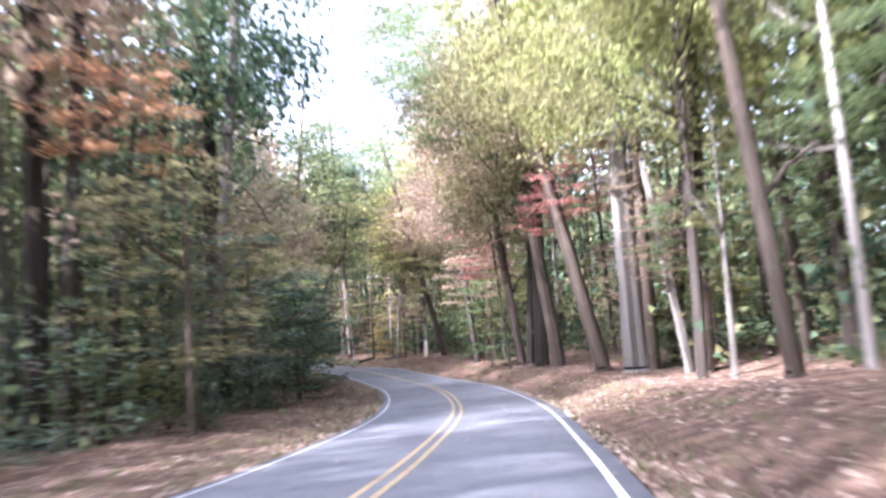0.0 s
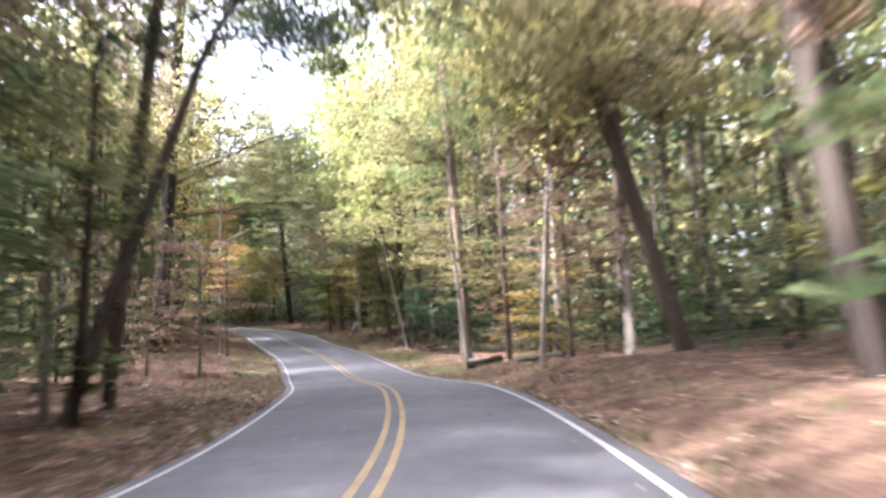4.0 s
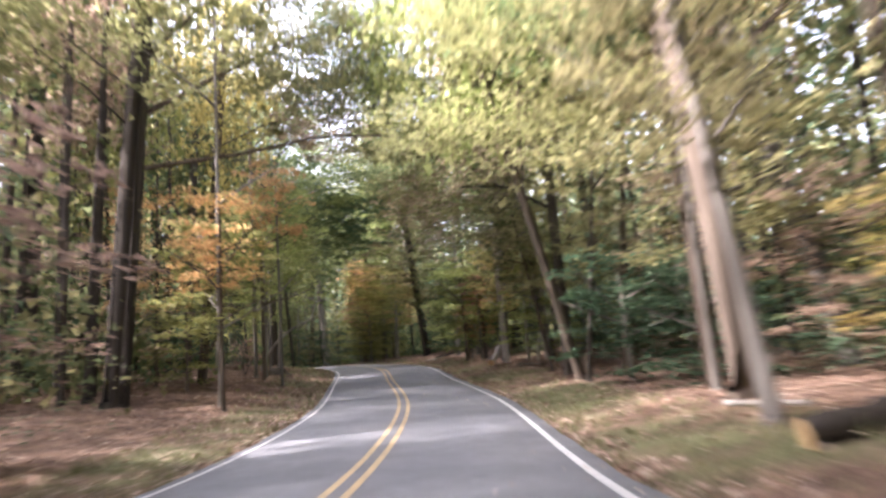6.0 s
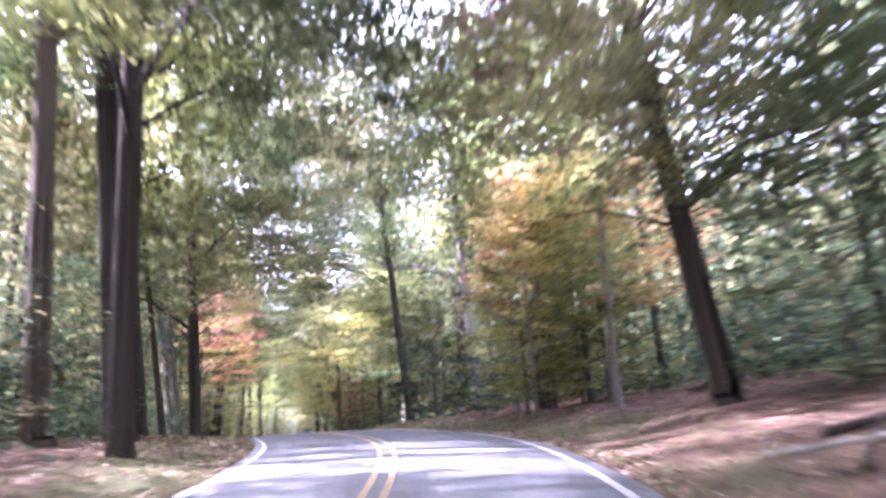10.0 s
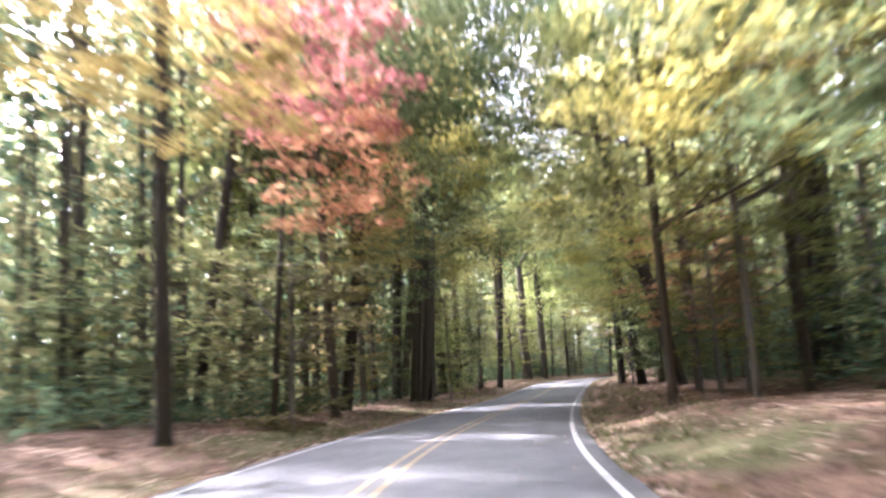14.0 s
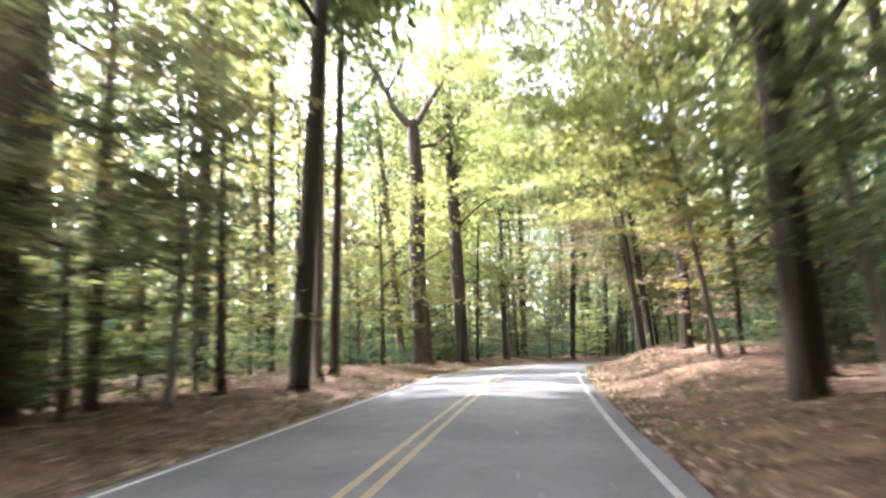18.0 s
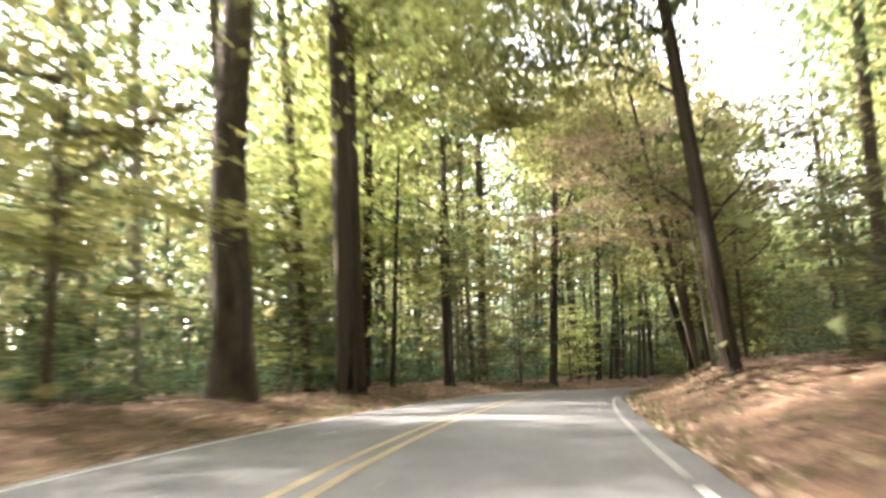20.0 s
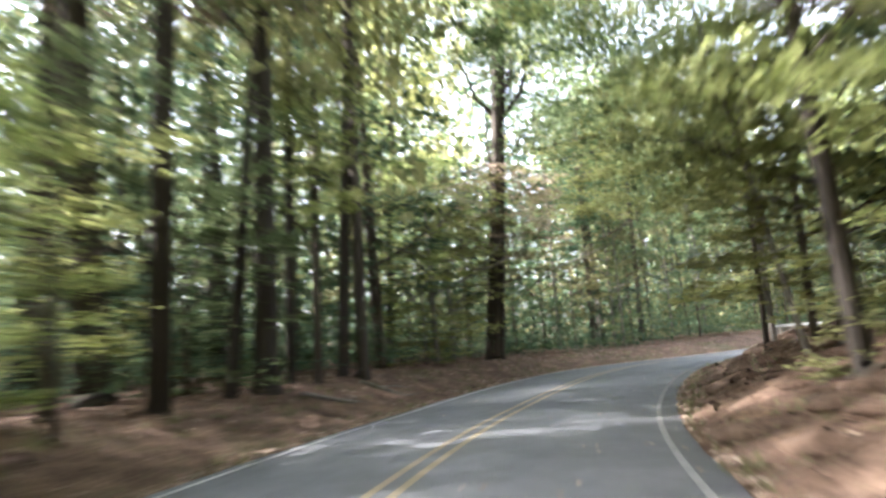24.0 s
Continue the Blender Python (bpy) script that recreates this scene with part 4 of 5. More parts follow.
understorey(-200.2, 218.2, 7.9, 4.0, "green")
understorey(-197.5, 233.0, 2.0, 4.5, "holly")
understorey(-195.5, 235.5, 11.3, 5.0, "green")
understorey(-195.8, 236.6, 1.3, 4.0, "holly")
understorey(-39.3, 104.5, 15.0, 3.4, "green", root=(-44.5, 101.5))
understorey(-85.4, 143.9, 8.0, 5.0, "olive")
understorey(-91.1, 156.0, 9.6, 4.6, "lime")
understorey(-86.1, 146.2, 12.0, 5.0, "green")
understorey(-92.6, 147.5, 14.0, 5.0, "lime")
understorey(-74.4, 139.9, 8.0, 4.6, "green")
understorey(-71.7, 140.0, 4.0, 4.4, "olive")
understorey(-87.0, 149.8, 15.0, 5.0, "green")

# ---- leaves over the road ----
hang(10.4, 18.8, 5.6, 3.0, "green")
hang(-9.0, 21.0, 9.3, 2.4, "orange")
hang(12.5, 23.7, 9.3, 4.0, "lime")
hang(8.9, 28.4, 5.3, 2.0, "green")
hang(14.6, 30.2, 6.5, 4.0, "green")
hang(13.7, 32.0, 10.4, 4.5, "olive")
hang(8.4, 34.2, 9.1, 2.4, "russet")
hang(11.2, 34.8, 5.1, 3.2, "olive")
hang(13.3, 35.2, 14.7, 4.6, "olive")
hang(6.6, 36.4, 9.2, 2.6, "red")
hang(5.3, 38.0, 8.0, 1.8, "red")
hang(-8.2, 36.9, 7.6, 4.0, "russet")
hang(2.8, 45.1, 10.3, 4.0, "russet")
hang(5.9, 47.1, 9.0, 3.2, "lime")
hang(5.4, 48.3, 5.7, 2.5, "lime")
hang(3.4, 51.8, 8.1, 3.0, "russet")
hang(2.4, 53.5, 7.9, 2.5, "red")
hang(-12.2, 51.0, 7.4, 3.0, "lime")
hang(1.6, 54.9, 6.2, 2.5, "russet")
hang(-1.1, 56.9, 21.0, 4.6, "pine")
hang(-2.3, 58.0, 17.0, 4.6, "green")
hang(-13.1, 55.4, 7.6, 3.0, "green")
hang(-0.9, 60.7, 7.9, 4.0, "olive")
hang(-1.5, 66.1, 13.4, 4.0, "russet")
hang(-9.3, 67.8, 19.7, 4.6, "pine")
hang(-2.4, 71.6, 8.8, 4.0, "olive")
hang(-0.3, 73.0, 10.7, 4.0, "russet")
hang(-12.9, 69.8, 13.6, 4.0, "green")
hang(-7.9, 74.9, 18.4, 4.6, "green")
hang(-16.4, 88.3, 9.1, 4.6, "olive")
hang(-15.9, 90.5, 13.2, 4.6, "green")
hang(-18.5, 97.2, 5.1, 4.0, "olive")
hang(-23.3, 96.7, 8.2, 4.6, "olive")
hang(-26.8, 94.4, 14.3, 3.4, "pine")
hang(-25.5, 100.4, 8.7, 4.6, "russet")
hang(-27.9, 99.1, 13.2, 3.0, "green")
hang(-29.6, 98.2, 16.9, 4.0, "green")
hang(-32.2, 99.0, 14.0, 3.0, "russet")
hang(-39.0, 111.7, 10.3, 2.6, "holly")
hang(-42.0, 110.2, 13.7, 4.0, "lime")
hang(-40.3, 113.1, 13.6, 4.0, "green")
hang(-41.3, 112.2, 10.6, 3.0, "green")
hang(-43.3, 112.1, 11.9, 2.4, "green")
hang(-45.8, 110.6, 9.3, 2.6, "lime")
hang(-40.1, 120.1, 12.5, 3.5, "russet")
hang(-39.7, 121.5, 10.6, 3.0, "olive")
hang(-45.1, 114.4, 10.6, 3.0, "green")
hang(-44.7, 115.6, 11.9, 3.4, "green")
hang(-46.8, 119.0, 10.6, 2.8, "green")
hang(-46.9, 121.7, 8.6, 4.6, "lime")
hang(-51.4, 116.5, 15.0, 4.0, "green")
hang(-49.1, 124.5, 5.7, 2.2, "yellow")
hang(-52.2, 118.7, 11.1, 3.4, "green")
hang(-48.6, 129.1, 5.1, 3.0, "orange")
hang(-51.4, 124.0, 10.7, 4.6, "green")
hang(-55.8, 118.4, 14.2, 4.0, "lime")
hang(-56.5, 119.9, 15.9, 4.5, "olive")
hang(-55.6, 123.4, 12.9, 4.0, "olive")
hang(-60.1, 117.0, 6.2, 4.5, "olive")
hang(-60.1, 117.9, 9.5, 4.0, "lime")
hang(-58.9, 120.4, 10.3, 3.4, "green")
hang(-61.5, 121.3, 8.5, 4.0, "olive")
hang(-61.0, 122.2, 14.3, 4.6, "green")
hang(-54.9, 131.0, 8.7, 2.2, "orange")
hang(-62.5, 123.4, 14.5, 4.0, "olive")
hang(-64.5, 119.8, 9.9, 3.4, "lime")
hang(-62.7, 125.1, 11.8, 4.0, "olive")
hang(-65.0, 123.0, 8.9, 4.0, "olive")
hang(-64.8, 129.6, 11.0, 4.0, "green")
hang(-67.4, 124.2, 13.2, 4.0, "green")
hang(-70.2, 121.9, 8.2, 4.0, "green")
hang(-69.8, 127.1, 17.7, 4.0, "olive")
hang(-71.9, 124.4, 10.4, 4.6, "green")
hang(-71.1, 131.9, 19.8, 4.0, "lime")
hang(-73.7, 134.4, 10.1, 4.6, "olive")
hang(-72.9, 137.8, 6.4, 4.6, "olive")
hang(-75.5, 132.8, 11.1, 4.0, "olive")
hang(-76.9, 132.2, 20.6, 4.5, "green")
hang(-75.4, 136.1, 7.7, 4.6, "olive")
hang(-75.6, 138.9, 5.7, 4.6, "green")
hang(-83.3, 130.7, 7.7, 3.0, "yellow")
hang(-80.6, 143.5, 9.9, 4.0, "lime")
hang(-83.2, 142.1, 7.1, 4.0, "yellow")
hang(-83.4, 144.3, 7.9, 3.0, "yellow")
hang(-88.8, 134.0, 9.9, 3.1, "red")
hang(-89.5, 134.6, 7.1, 2.6, "orange")
hang(-91.1, 137.7, 11.7, 4.6, "green")
hang(-89.7, 141.4, 22.7, 4.6, "olive")
hang(-92.4, 138.9, 19.6, 4.6, "green")
hang(-92.3, 139.5, 11.5, 4.6, "green")
hang(-89.0, 146.4, 10.2, 3.4, "yellow")
hang(-92.8, 141.1, 15.4, 4.0, "green")
hang(-96.3, 135.1, 12.0, 3.0, "orange")
hang(-95.0, 142.0, 14.3, 3.5, "lime")
hang(-98.7, 136.5, 6.5, 3.6, "yellow")
hang(-102.3, 133.2, 7.6, 3.0, "lime")
hang(-102.7, 139.6, 6.2, 2.6, "green")
hang(-100.1, 145.8, 15.2, 4.0, "green")
hang(-98.6, 148.9, 5.5, 4.0, "lime")
hang(-106.9, 134.1, 6.3, 3.0, "lime")
hang(-105.6, 140.8, 9.9, 4.5, "green")
hang(-102.6, 149.6, 8.3, 3.6, "yellow")
hang(-105.5, 152.8, 5.9, 4.0, "yellow")
hang(-106.7, 150.9, 15.9, 4.0, "yellow")
hang(-109.9, 148.7, 15.5, 4.0, "green")
hang(-112.3, 146.5, 11.2, 4.6, "green")
hang(-114.1, 149.8, 15.5, 4.0, "green")
hang(-113.1, 152.1, 16.1, 4.5, "green")
hang(-117.2, 147.3, 6.9, 4.0, "lime")
hang(-122.6, 146.9, 5.2, 4.0, "lime")
hang(-119.1, 153.8, 16.0, 4.0, "lime")
hang(-121.8, 156.6, 15.9, 4.0, "lime")
hang(-123.2, 155.7, 14.8, 4.6, "lime")
hang(-126.8, 151.5, 4.9, 4.6, "olive")
hang(-125.1, 165.1, 5.1, 3.0, "lime")
hang(-130.0, 159.9, 16.2, 4.5, "lime")
hang(-128.8, 162.0, 15.3, 4.0, "green")
hang(-130.7, 160.3, 15.7, 4.0, "lime")
hang(-137.0, 154.5, 9.9, 3.0, "lime")
hang(-131.6, 164.2, 14.5, 4.0, "lime")
hang(-132.1, 166.3, 9.3, 4.5, "lime")
hang(-132.8, 167.9, 7.5, 3.0, "lime")
hang(-135.7, 164.0, 16.6, 4.0, "green")
hang(-135.9, 169.3, 7.9, 4.6, "lime")
hang(-135.6, 170.4, 6.7, 4.0, "lime")
hang(-141.8, 168.3, 16.0, 3.5, "lime")
hang(-147.2, 161.2, 5.5, 2.6, "olive")
hang(-144.8, 165.7, 17.6, 4.6, "green")
hang(-144.5, 169.8, 16.9, 4.5, "lime")
hang(-146.4, 171.2, 11.4, 4.6, "lime")
hang(-149.3, 172.0, 16.6, 4.0, "green")
hang(-149.3, 174.3, 13.2, 4.0, "lime")
hang(-148.4, 181.5, 5.0, 4.0, "olive")
hang(-156.1, 174.2, 14.2, 4.0, "lime")
hang(-155.1, 175.5, 11.1, 4.6, "lime")
hang(-160.3, 170.9, 6.6, 3.0, "lime")
hang(-161.5, 170.2, 6.3, 4.0, "lime")
hang(-154.0, 179.1, 11.5, 4.0, "lime")
hang(-159.7, 176.2, 17.7, 4.6, "green")
hang(-154.8, 182.2, 7.4, 4.0, "russet")
hang(-164.6, 171.9, 5.9, 3.0, "lime")
hang(-158.9, 180.0, 13.9, 4.6, "lime")
hang(-162.9, 176.5, 6.3, 4.6, "lime")
hang(-168.7, 170.8, 6.0, 3.4, "green")
hang(-171.8, 173.1, 9.5, 4.0, "lime")
hang(-169.4, 177.7, 9.7, 4.6, "lime")
hang(-168.4, 181.7, 6.1, 3.0, "lime")
hang(-169.5, 181.4, 6.1, 2.4, "lime")
hang(-170.8, 180.9, 8.4, 3.6, "lime")
hang(-163.7, 188.8, 14.0, 4.0, "olive")
hang(-163.6, 196.3, 6.2, 4.0, "olive")
hang(-173.2, 191.5, 18.1, 4.0, "lime")
hang(-173.7, 192.3, 8.6, 4.5, "lime")
hang(-167.4, 197.0, 11.3, 3.0, "lime")
hang(-172.2, 194.1, 16.2, 4.5, "olive")
hang(-177.4, 190.6, 8.3, 4.5, "yellow")
hang(-172.5, 197.1, 13.8, 3.0, "holly")
hang(-174.9, 196.9, 15.0, 2.6, "holly")
hang(-173.3, 202.3, 13.7, 3.6, "lime")
hang(-181.5, 198.2, 17.6, 4.6, "lime")
hang(-183.5, 201.6, 10.9, 4.5, "russet")
hang(-178.6, 205.7, 14.6, 4.0, "lime")
hang(-185.9, 204.4, 9.6, 4.5, "olive")
hang(-195.7, 204.9, 8.7, 4.0, "green")
hang(-179.9, 214.3, 14.1, 4.5, "lime")
hang(-182.9, 215.8, 17.5, 4.0, "green")
hang(-179.4, 217.5, 7.2, 4.0, "lime")
hang(-181.6, 218.8, 12.4, 4.0, "lime")
hang(-181.0, 220.8, 9.2, 4.0, "lime")
hang(-193.1, 217.3, 8.1, 4.0, "green")
hang(-192.8, 217.9, 6.6, 4.6, "lime")
hang(-189.7, 220.3, 6.3, 3.4, "russet")
hang(-191.6, 223.7, 16.4, 4.0, "olive")
hang(-187.0, 228.5, 12.4, 4.5, "lime")
hang(-193.5, 228.9, 16.3, 4.6, "green")
hang(-192.8, 232.8, 10.1, 4.6, "lime")
hang(-193.2, 233.8, 14.3, 4.6, "green")
hang(-39.8, 117.7, 6.4, 3.2, "olive")
hang(-41.2, 121.8, 6.1, 3.0, "olive")
hang(-44.6, 120.8, 8.8, 3.0, "russet")
hang(-39.1, 121.1, 4.7, 2.6, "green")
hang(-37.7, 119.7, 4.0, 2.4, "green")
hang(-68.9, 129.1, 13.1, 4.0, "green")
hang(-65.5, 129.7, 14.3, 4.0, "olive")
hang(-77.8, 130.7, 12.8, 4.6, "green")
hang(-77.9, 138.0, 14.3, 4.6, "green")
hang(-64.5, 123.5, 12.8, 3.6, "olive")
hang(-159.6, 190.3, 5.5, 3.2, "green")
hang(-158.2, 189.2, 3.8, 3.0, "olive")
hang(-163.4, 195.2, 6.0, 3.2, "lime")
hang(-159.6, 191.0, 3.1, 2.6, "green")
hang(-173.6, 209.9, 6.0, 3.2, "lime")
hang(-177.3, 216.2, 6.8, 3.6, "green")
hang(-172.3, 207.7, 3.9, 2.6, "lime")
hang(-23.3, 104.1, 5.5, 3.0, "olive")
hang(-36.4, 111.3, 13.4, 4.0, "green")
hang(-31.7, 110.2, 11.7, 4.0, "olive")
hang(-43.4, 110.6, 13.1, 4.4, "green")
hang(-6.5, 65.6, 13.0, 4.4, "olive")
hang(-2.4, 60.3, 11.8, 4.0, "russet")
hang(-6.6, 72.7, 10.5, 4.0, "green")
understorey(-51.5, 129.6, 5.5, 2.6, "lime")
understorey(-54.5, 130.8, 2.7, 2.4, "lime")
understorey(-50.0, 129.1, 2.4, 2.2, "lime")
hang(-53.4, 129.8, 7.8, 2.2, "orange")
hang(-49.9, 128.7, 7.0, 2.4, "yellow")
hang(-70.5, 128.5, 11.6, 4.0, "green")
hang(-72.1, 132.1, 14.9, 4.0, "olive")
hang(-72.2, 130.5, 10.0, 4.0, "green")
hang(-68.5, 126.2, 7.3, 3.2, "lime")
hang(-75.2, 135.5, 13.3, 4.0, "green")
hang(-103.8, 155.0, 6.1, 3.4, "yellow")
hang(-108.1, 157.9, 5.8, 3.4, "lime")
hang(-107.1, 158.7, 3.2, 3.2, "green")
hang(-109.4, 156.1, 9.4, 3.4, "olive")
hang(-115.0, 158.7, 8.6, 3.4, "green")
hang(-114.0, 160.0, 7.4, 3.2, "lime")
hang(-115.4, 162.4, 5.8, 3.4, "green")
hang(-124.0, 161.3, 10.4, 3.4, "green")
hang(-117.7, 161.8, 6.7, 3.0, "lime")
hang(-127.8, 161.4, 13.5, 4.0, "olive")
# dark crowns added left of the last stretch; their colour imitates deep shade
hang(-193.5, 202.9, 9.1, 4.0, "holly")
hang(-193.2, 207.5, 8.6, 4.0, "holly")
hang(-195.7, 212.2, 7.7, 4.0, "green")
hang(-195.0, 204.9, 5.1, 4.0, "holly")
hang(-192.1, 202.0, 6.1, 3.4, "holly")
hang(-185.7, 217.0, 14.6, 4.6, "green")
hang(-183.5, 217.3, 10.5, 4.6, "green")
hang(-185.6, 219.4, 18.6, 4.6, "olive")
hang(-167.2, 199.9, 5.7, 3.0, "lime")
hang(-167.9, 203.8, 5.2, 3.0, "lime")
hang(-65.1, 135.1, 14.5, 3.4, "green")
hang(-62.2, 115.8, 9.5, 3.4, "olive")
hang(-67.1, 117.6, 6.0, 4.0, "holly")
hang(-72.4, 121.0, 5.4, 4.0, "holly")
hang(-59.6, 114.3, 11.6, 4.0, "olive")
hang(-56.3, 112.1, 11.3, 3.4, "green")
hang(-64.3, 120.2, 14.6, 4.0, "green")
hang(-63.4, 114.2, 9.0, 4.0, "olive")
hang(-39.3, 118.9, 14.2, 4.6, "green")
hang(-37.0, 120.6, 10.8, 4.0, "olive")
hang(-33.6, 118.7, 12.8, 4.0, "lime")
hang(-165.6, 173.0, 10.4, 3.4, "lime")
hang(-164.0, 170.6, 7.8, 3.4, "green")
hang(-173.0, 179.2, 13.9, 4.0, "lime")
hang(-106.9, 150.6, 12.2, 4.0, "green")
hang(-100.8, 149.9, 10.6, 3.4, "lime")
hang(-94.5, 148.3, 6.7, 3.0, "yellow")
hang(-110.7, 150.2, 16.0, 4.0, "olive")
hang(-26.1, 91.2, 13.7, 4.0, "olive")
hang(-27.3, 95.6, 12.4, 3.4, "olive")
hang(0.4, 46.0, 20.9, 4.6, "green")
hang(1.1, 44.5, 16.7, 4.6, "green")
# two leaf masses added on the sun's side, to shade the right verge
hang(-30.8, 80.3, 12.6, 4.6, "olive")
hang(-31.3, 78.8, 14.1, 4.6, "olive")
hang(-2.5, 53.7, 23.3, 4.6, "green")
hang(-1.5, 55.2, 27.3, 4.6, "green")

# ---- the wood behind ----
taken = np.array([(o.location.x, o.location.y) for o in bpy.data.objects if o.parent is None and o.get("category") == "tree"])
g2 = np.random.default_rng(11)


# places that stay open, so that the bowed tree, the forked tree and the great boughs can be seen
OPEN = [(-26.0, 83.5, 5.0), (-22.0, 80.0, 4.0), (-33.0, 89.5, 4.5), (-29.5, 88.0, 3.5), (-36.0, 99.0, 4.0), (-41.5, 104.5, 4.5), (-33.5, 98.0, 3.5), (-38.5, 103.7, 4.5), (-44.2, 105.0, 5.5), (-49.0, 106.0, 5.5), (-40.6, 102.5, 4.5), (-37.5, 100.0, 4.0), (-44.5, 102.0, 5.5), (-47.5, 105.0, 4.0), (-146.0, 164.5, 4.0), (-141.0, 161.0, 3.0), (-9.0, 17.0, 5.0)]


def free_spots(count, lo, hi, apart, s_lo=0.0, s_hi=400.0):
    """Places beside the road, lo to hi metres from its yellow lines, apart from other trees."""
    global taken
    out, tries = [], 0
    while len(out) < count and tries < count * 60:
        tries += 1
        k = int(np.searchsorted(ALONG, g2.uniform(s_lo, min(s_hi, ALONG[-1]))))
        k = min(k, len(LINE) - 1)
        d = (lo + (hi - lo) * g2.uniform() ** 1.2) * (1 if g2.uniform() < 0.5 else -1)
        p = LINE[k, :2] + RIGHT[k] * d
        s, dd, _ = station(p[:1], p[1:])
        if abs(dd[0]) < lo - 0.5 or np.min(np.hypot(taken[:, 0] - p[0], taken[:, 1] - p[1])) < apart:
            continue
        if any(math.hypot(p[0] - x, p[1] - y) < r for x, y, r in OPEN):
            continue
        taken = np.vstack([taken, p])
        out.append((float(p[0]), float(p[1])))
    return out


# unseen trees added behind the start, to block sun from the first verge
for x, y in free_spots(22, 6.0, 17, 2.6, 1, 33):
    if station(x, y)[0][0] < 33:
        tree(x, y, float(g2.uniform(0.16, 0.26)), bark="brown")
# extra trees on the left, added so that their crowns shade the floor
for lo_s, hi_s, n_ in ((192, 236, 7), (286, 330, 6)):
    for x, y in free_spots(n_ * 2, 7.5, 15, 2.2, lo_s, hi_s):
        if station(x, y)[1][0] < 0:
            tree(x, y, float(g2.uniform(0.11, 0.14)), float(g2.normal(0, 0.03)), float(g2.normal(0, 0.03)), "brown", thin=True)
for x, y in free_spots(120, 9.6, 20, 2.4):
    b = ("brown", "dark", "brown", "grey")[int(g2.integers(0, 4))]
    s_, d_, _ = station(x, y)
    if not (d_[0] < 0 and s_[0] < 66):
        tree(x, y, float(g2.uniform(0.11, 0.16)) if d_[0] < 0 else float(g2.uniform(0.075, 0.15)), float(g2.normal(0, 0.03)), float(g2.normal(0, 0.03)), b, thin=d_[0] > 0 or s_[0] > 225 or 150 < s_[0] < 205)
for x, y in free_spots(150, 7.4, 20, 1.7):
    s_, d_, _ = station(x, y)
    understorey(x, y, float(g2.uniform(1.4, 5.5)), float(g2.uniform(1.6, 3.2)), tone(s_[0], d_[0], g2))
for i in range(22):
    k = int(np.searchsorted(ALONG, 326 + 3.4 * i))
    p = LINE[k, :2] - RIGHT[k] * float(g2.uniform(7.5, 15))
    understorey(float(p[0]), float(p[1]), float(g2.uniform(2.5, 9.5)), float(g2.uniform(3.6, 5.0)), ("green", "holly", "olive", "green", "pine")[i % 5])


def far_woods():
    """The wood farther in, in one piece: trunks and foliage that nobody could count."""
    tv, tf, lv, at = [], [], [], 0
    pts = []
    while len(pts) < 1750:
        if g2.uniform() < 0.18:
            end, a = (LINE[0, :2], g2.uniform(2.6, 6.8)) if g2.uniform() < 0.3 else (LINE[-1, :2], g2.uniform(-0.7, 3.9))
            p = end + np.array([math.cos(a), math.sin(a)]) * g2.uniform(6, 55)
            _, dd, _ = station(p[:1], p[1:])
            if abs(dd[0]) < 8:
                continue
        else:
            k = int(g2.integers(0, len(LINE)))
            p = LINE[k, :2] + RIGHT[k] * (11.5 + 44 * g2.uniform() ** 1.5) * g2.choice([-1, 1])
            _, dd, _ = station(p[:1], p[1:])
            if abs(dd[0]) < 11:
                continue
        pts.append(p)
    for p in pts:
        z = float(ground_z(p[:1], p[1:])[0])
        h, r = g2.uniform(19, 28), g2.uniform(0.05, 0.17)
        v, f = tube(np.array([[p[0], p[1], z - 0.3], [p[0] + g2.normal(0, 0.3), p[1] + g2.normal(0, 0.3), z + h * 0.5], [p[0], p[1], z + h * 0.8]]), [r, r * 0.8, 0.03], 5)
        tv.append(v)
        tf.append(f + at)
        at += len(v)
        c = np.array([p[0], p[1], z + h * 0.6]) + g2.normal(0, 1, (250, 3)) * [2.4, 2.4, h * 0.21]
        low = np.array([p[0], p[1], z + 2.4]) + g2.normal(0, 1, (105, 3)) * [2.4, 2.4, 2.2]
        low[:, 2] = np.maximum(low[:, 2], z + 0.3)
        lv.append(np.vstack([c, low]))
    tagged(sheet("far_trunks", np.vstack(tv), np.vstack(tf), BARK["dark"]), "trunks of the deep wood, far behind the road", "woods", kind="stuff")
    c = np.vstack(lv)
    third = len(c) // 3
    for name, leaf, part_, words in (("far_foliage", "olive", c[:third], "olive-green foliage of the deep wood"), ("far_green_foliage", "green", c[third:2 * third], "green foliage of the deep wood"), ("far_dark_foliage", "holly", c[2 * third:], "dark foliage of the deep wood")):
        _, dd, _ = station(part_[:, 0], part_[:, 1])
        v, f = leaves(part_, 0.4, np.interp(np.abs(dd), [8, 16, 40], [0.36, 0.68, 1.05]), g2, True)
        tagged(sheet(name, v, f, LEAF[leaf], flat=True), words, "woods", kind="stuff")


far_woods()


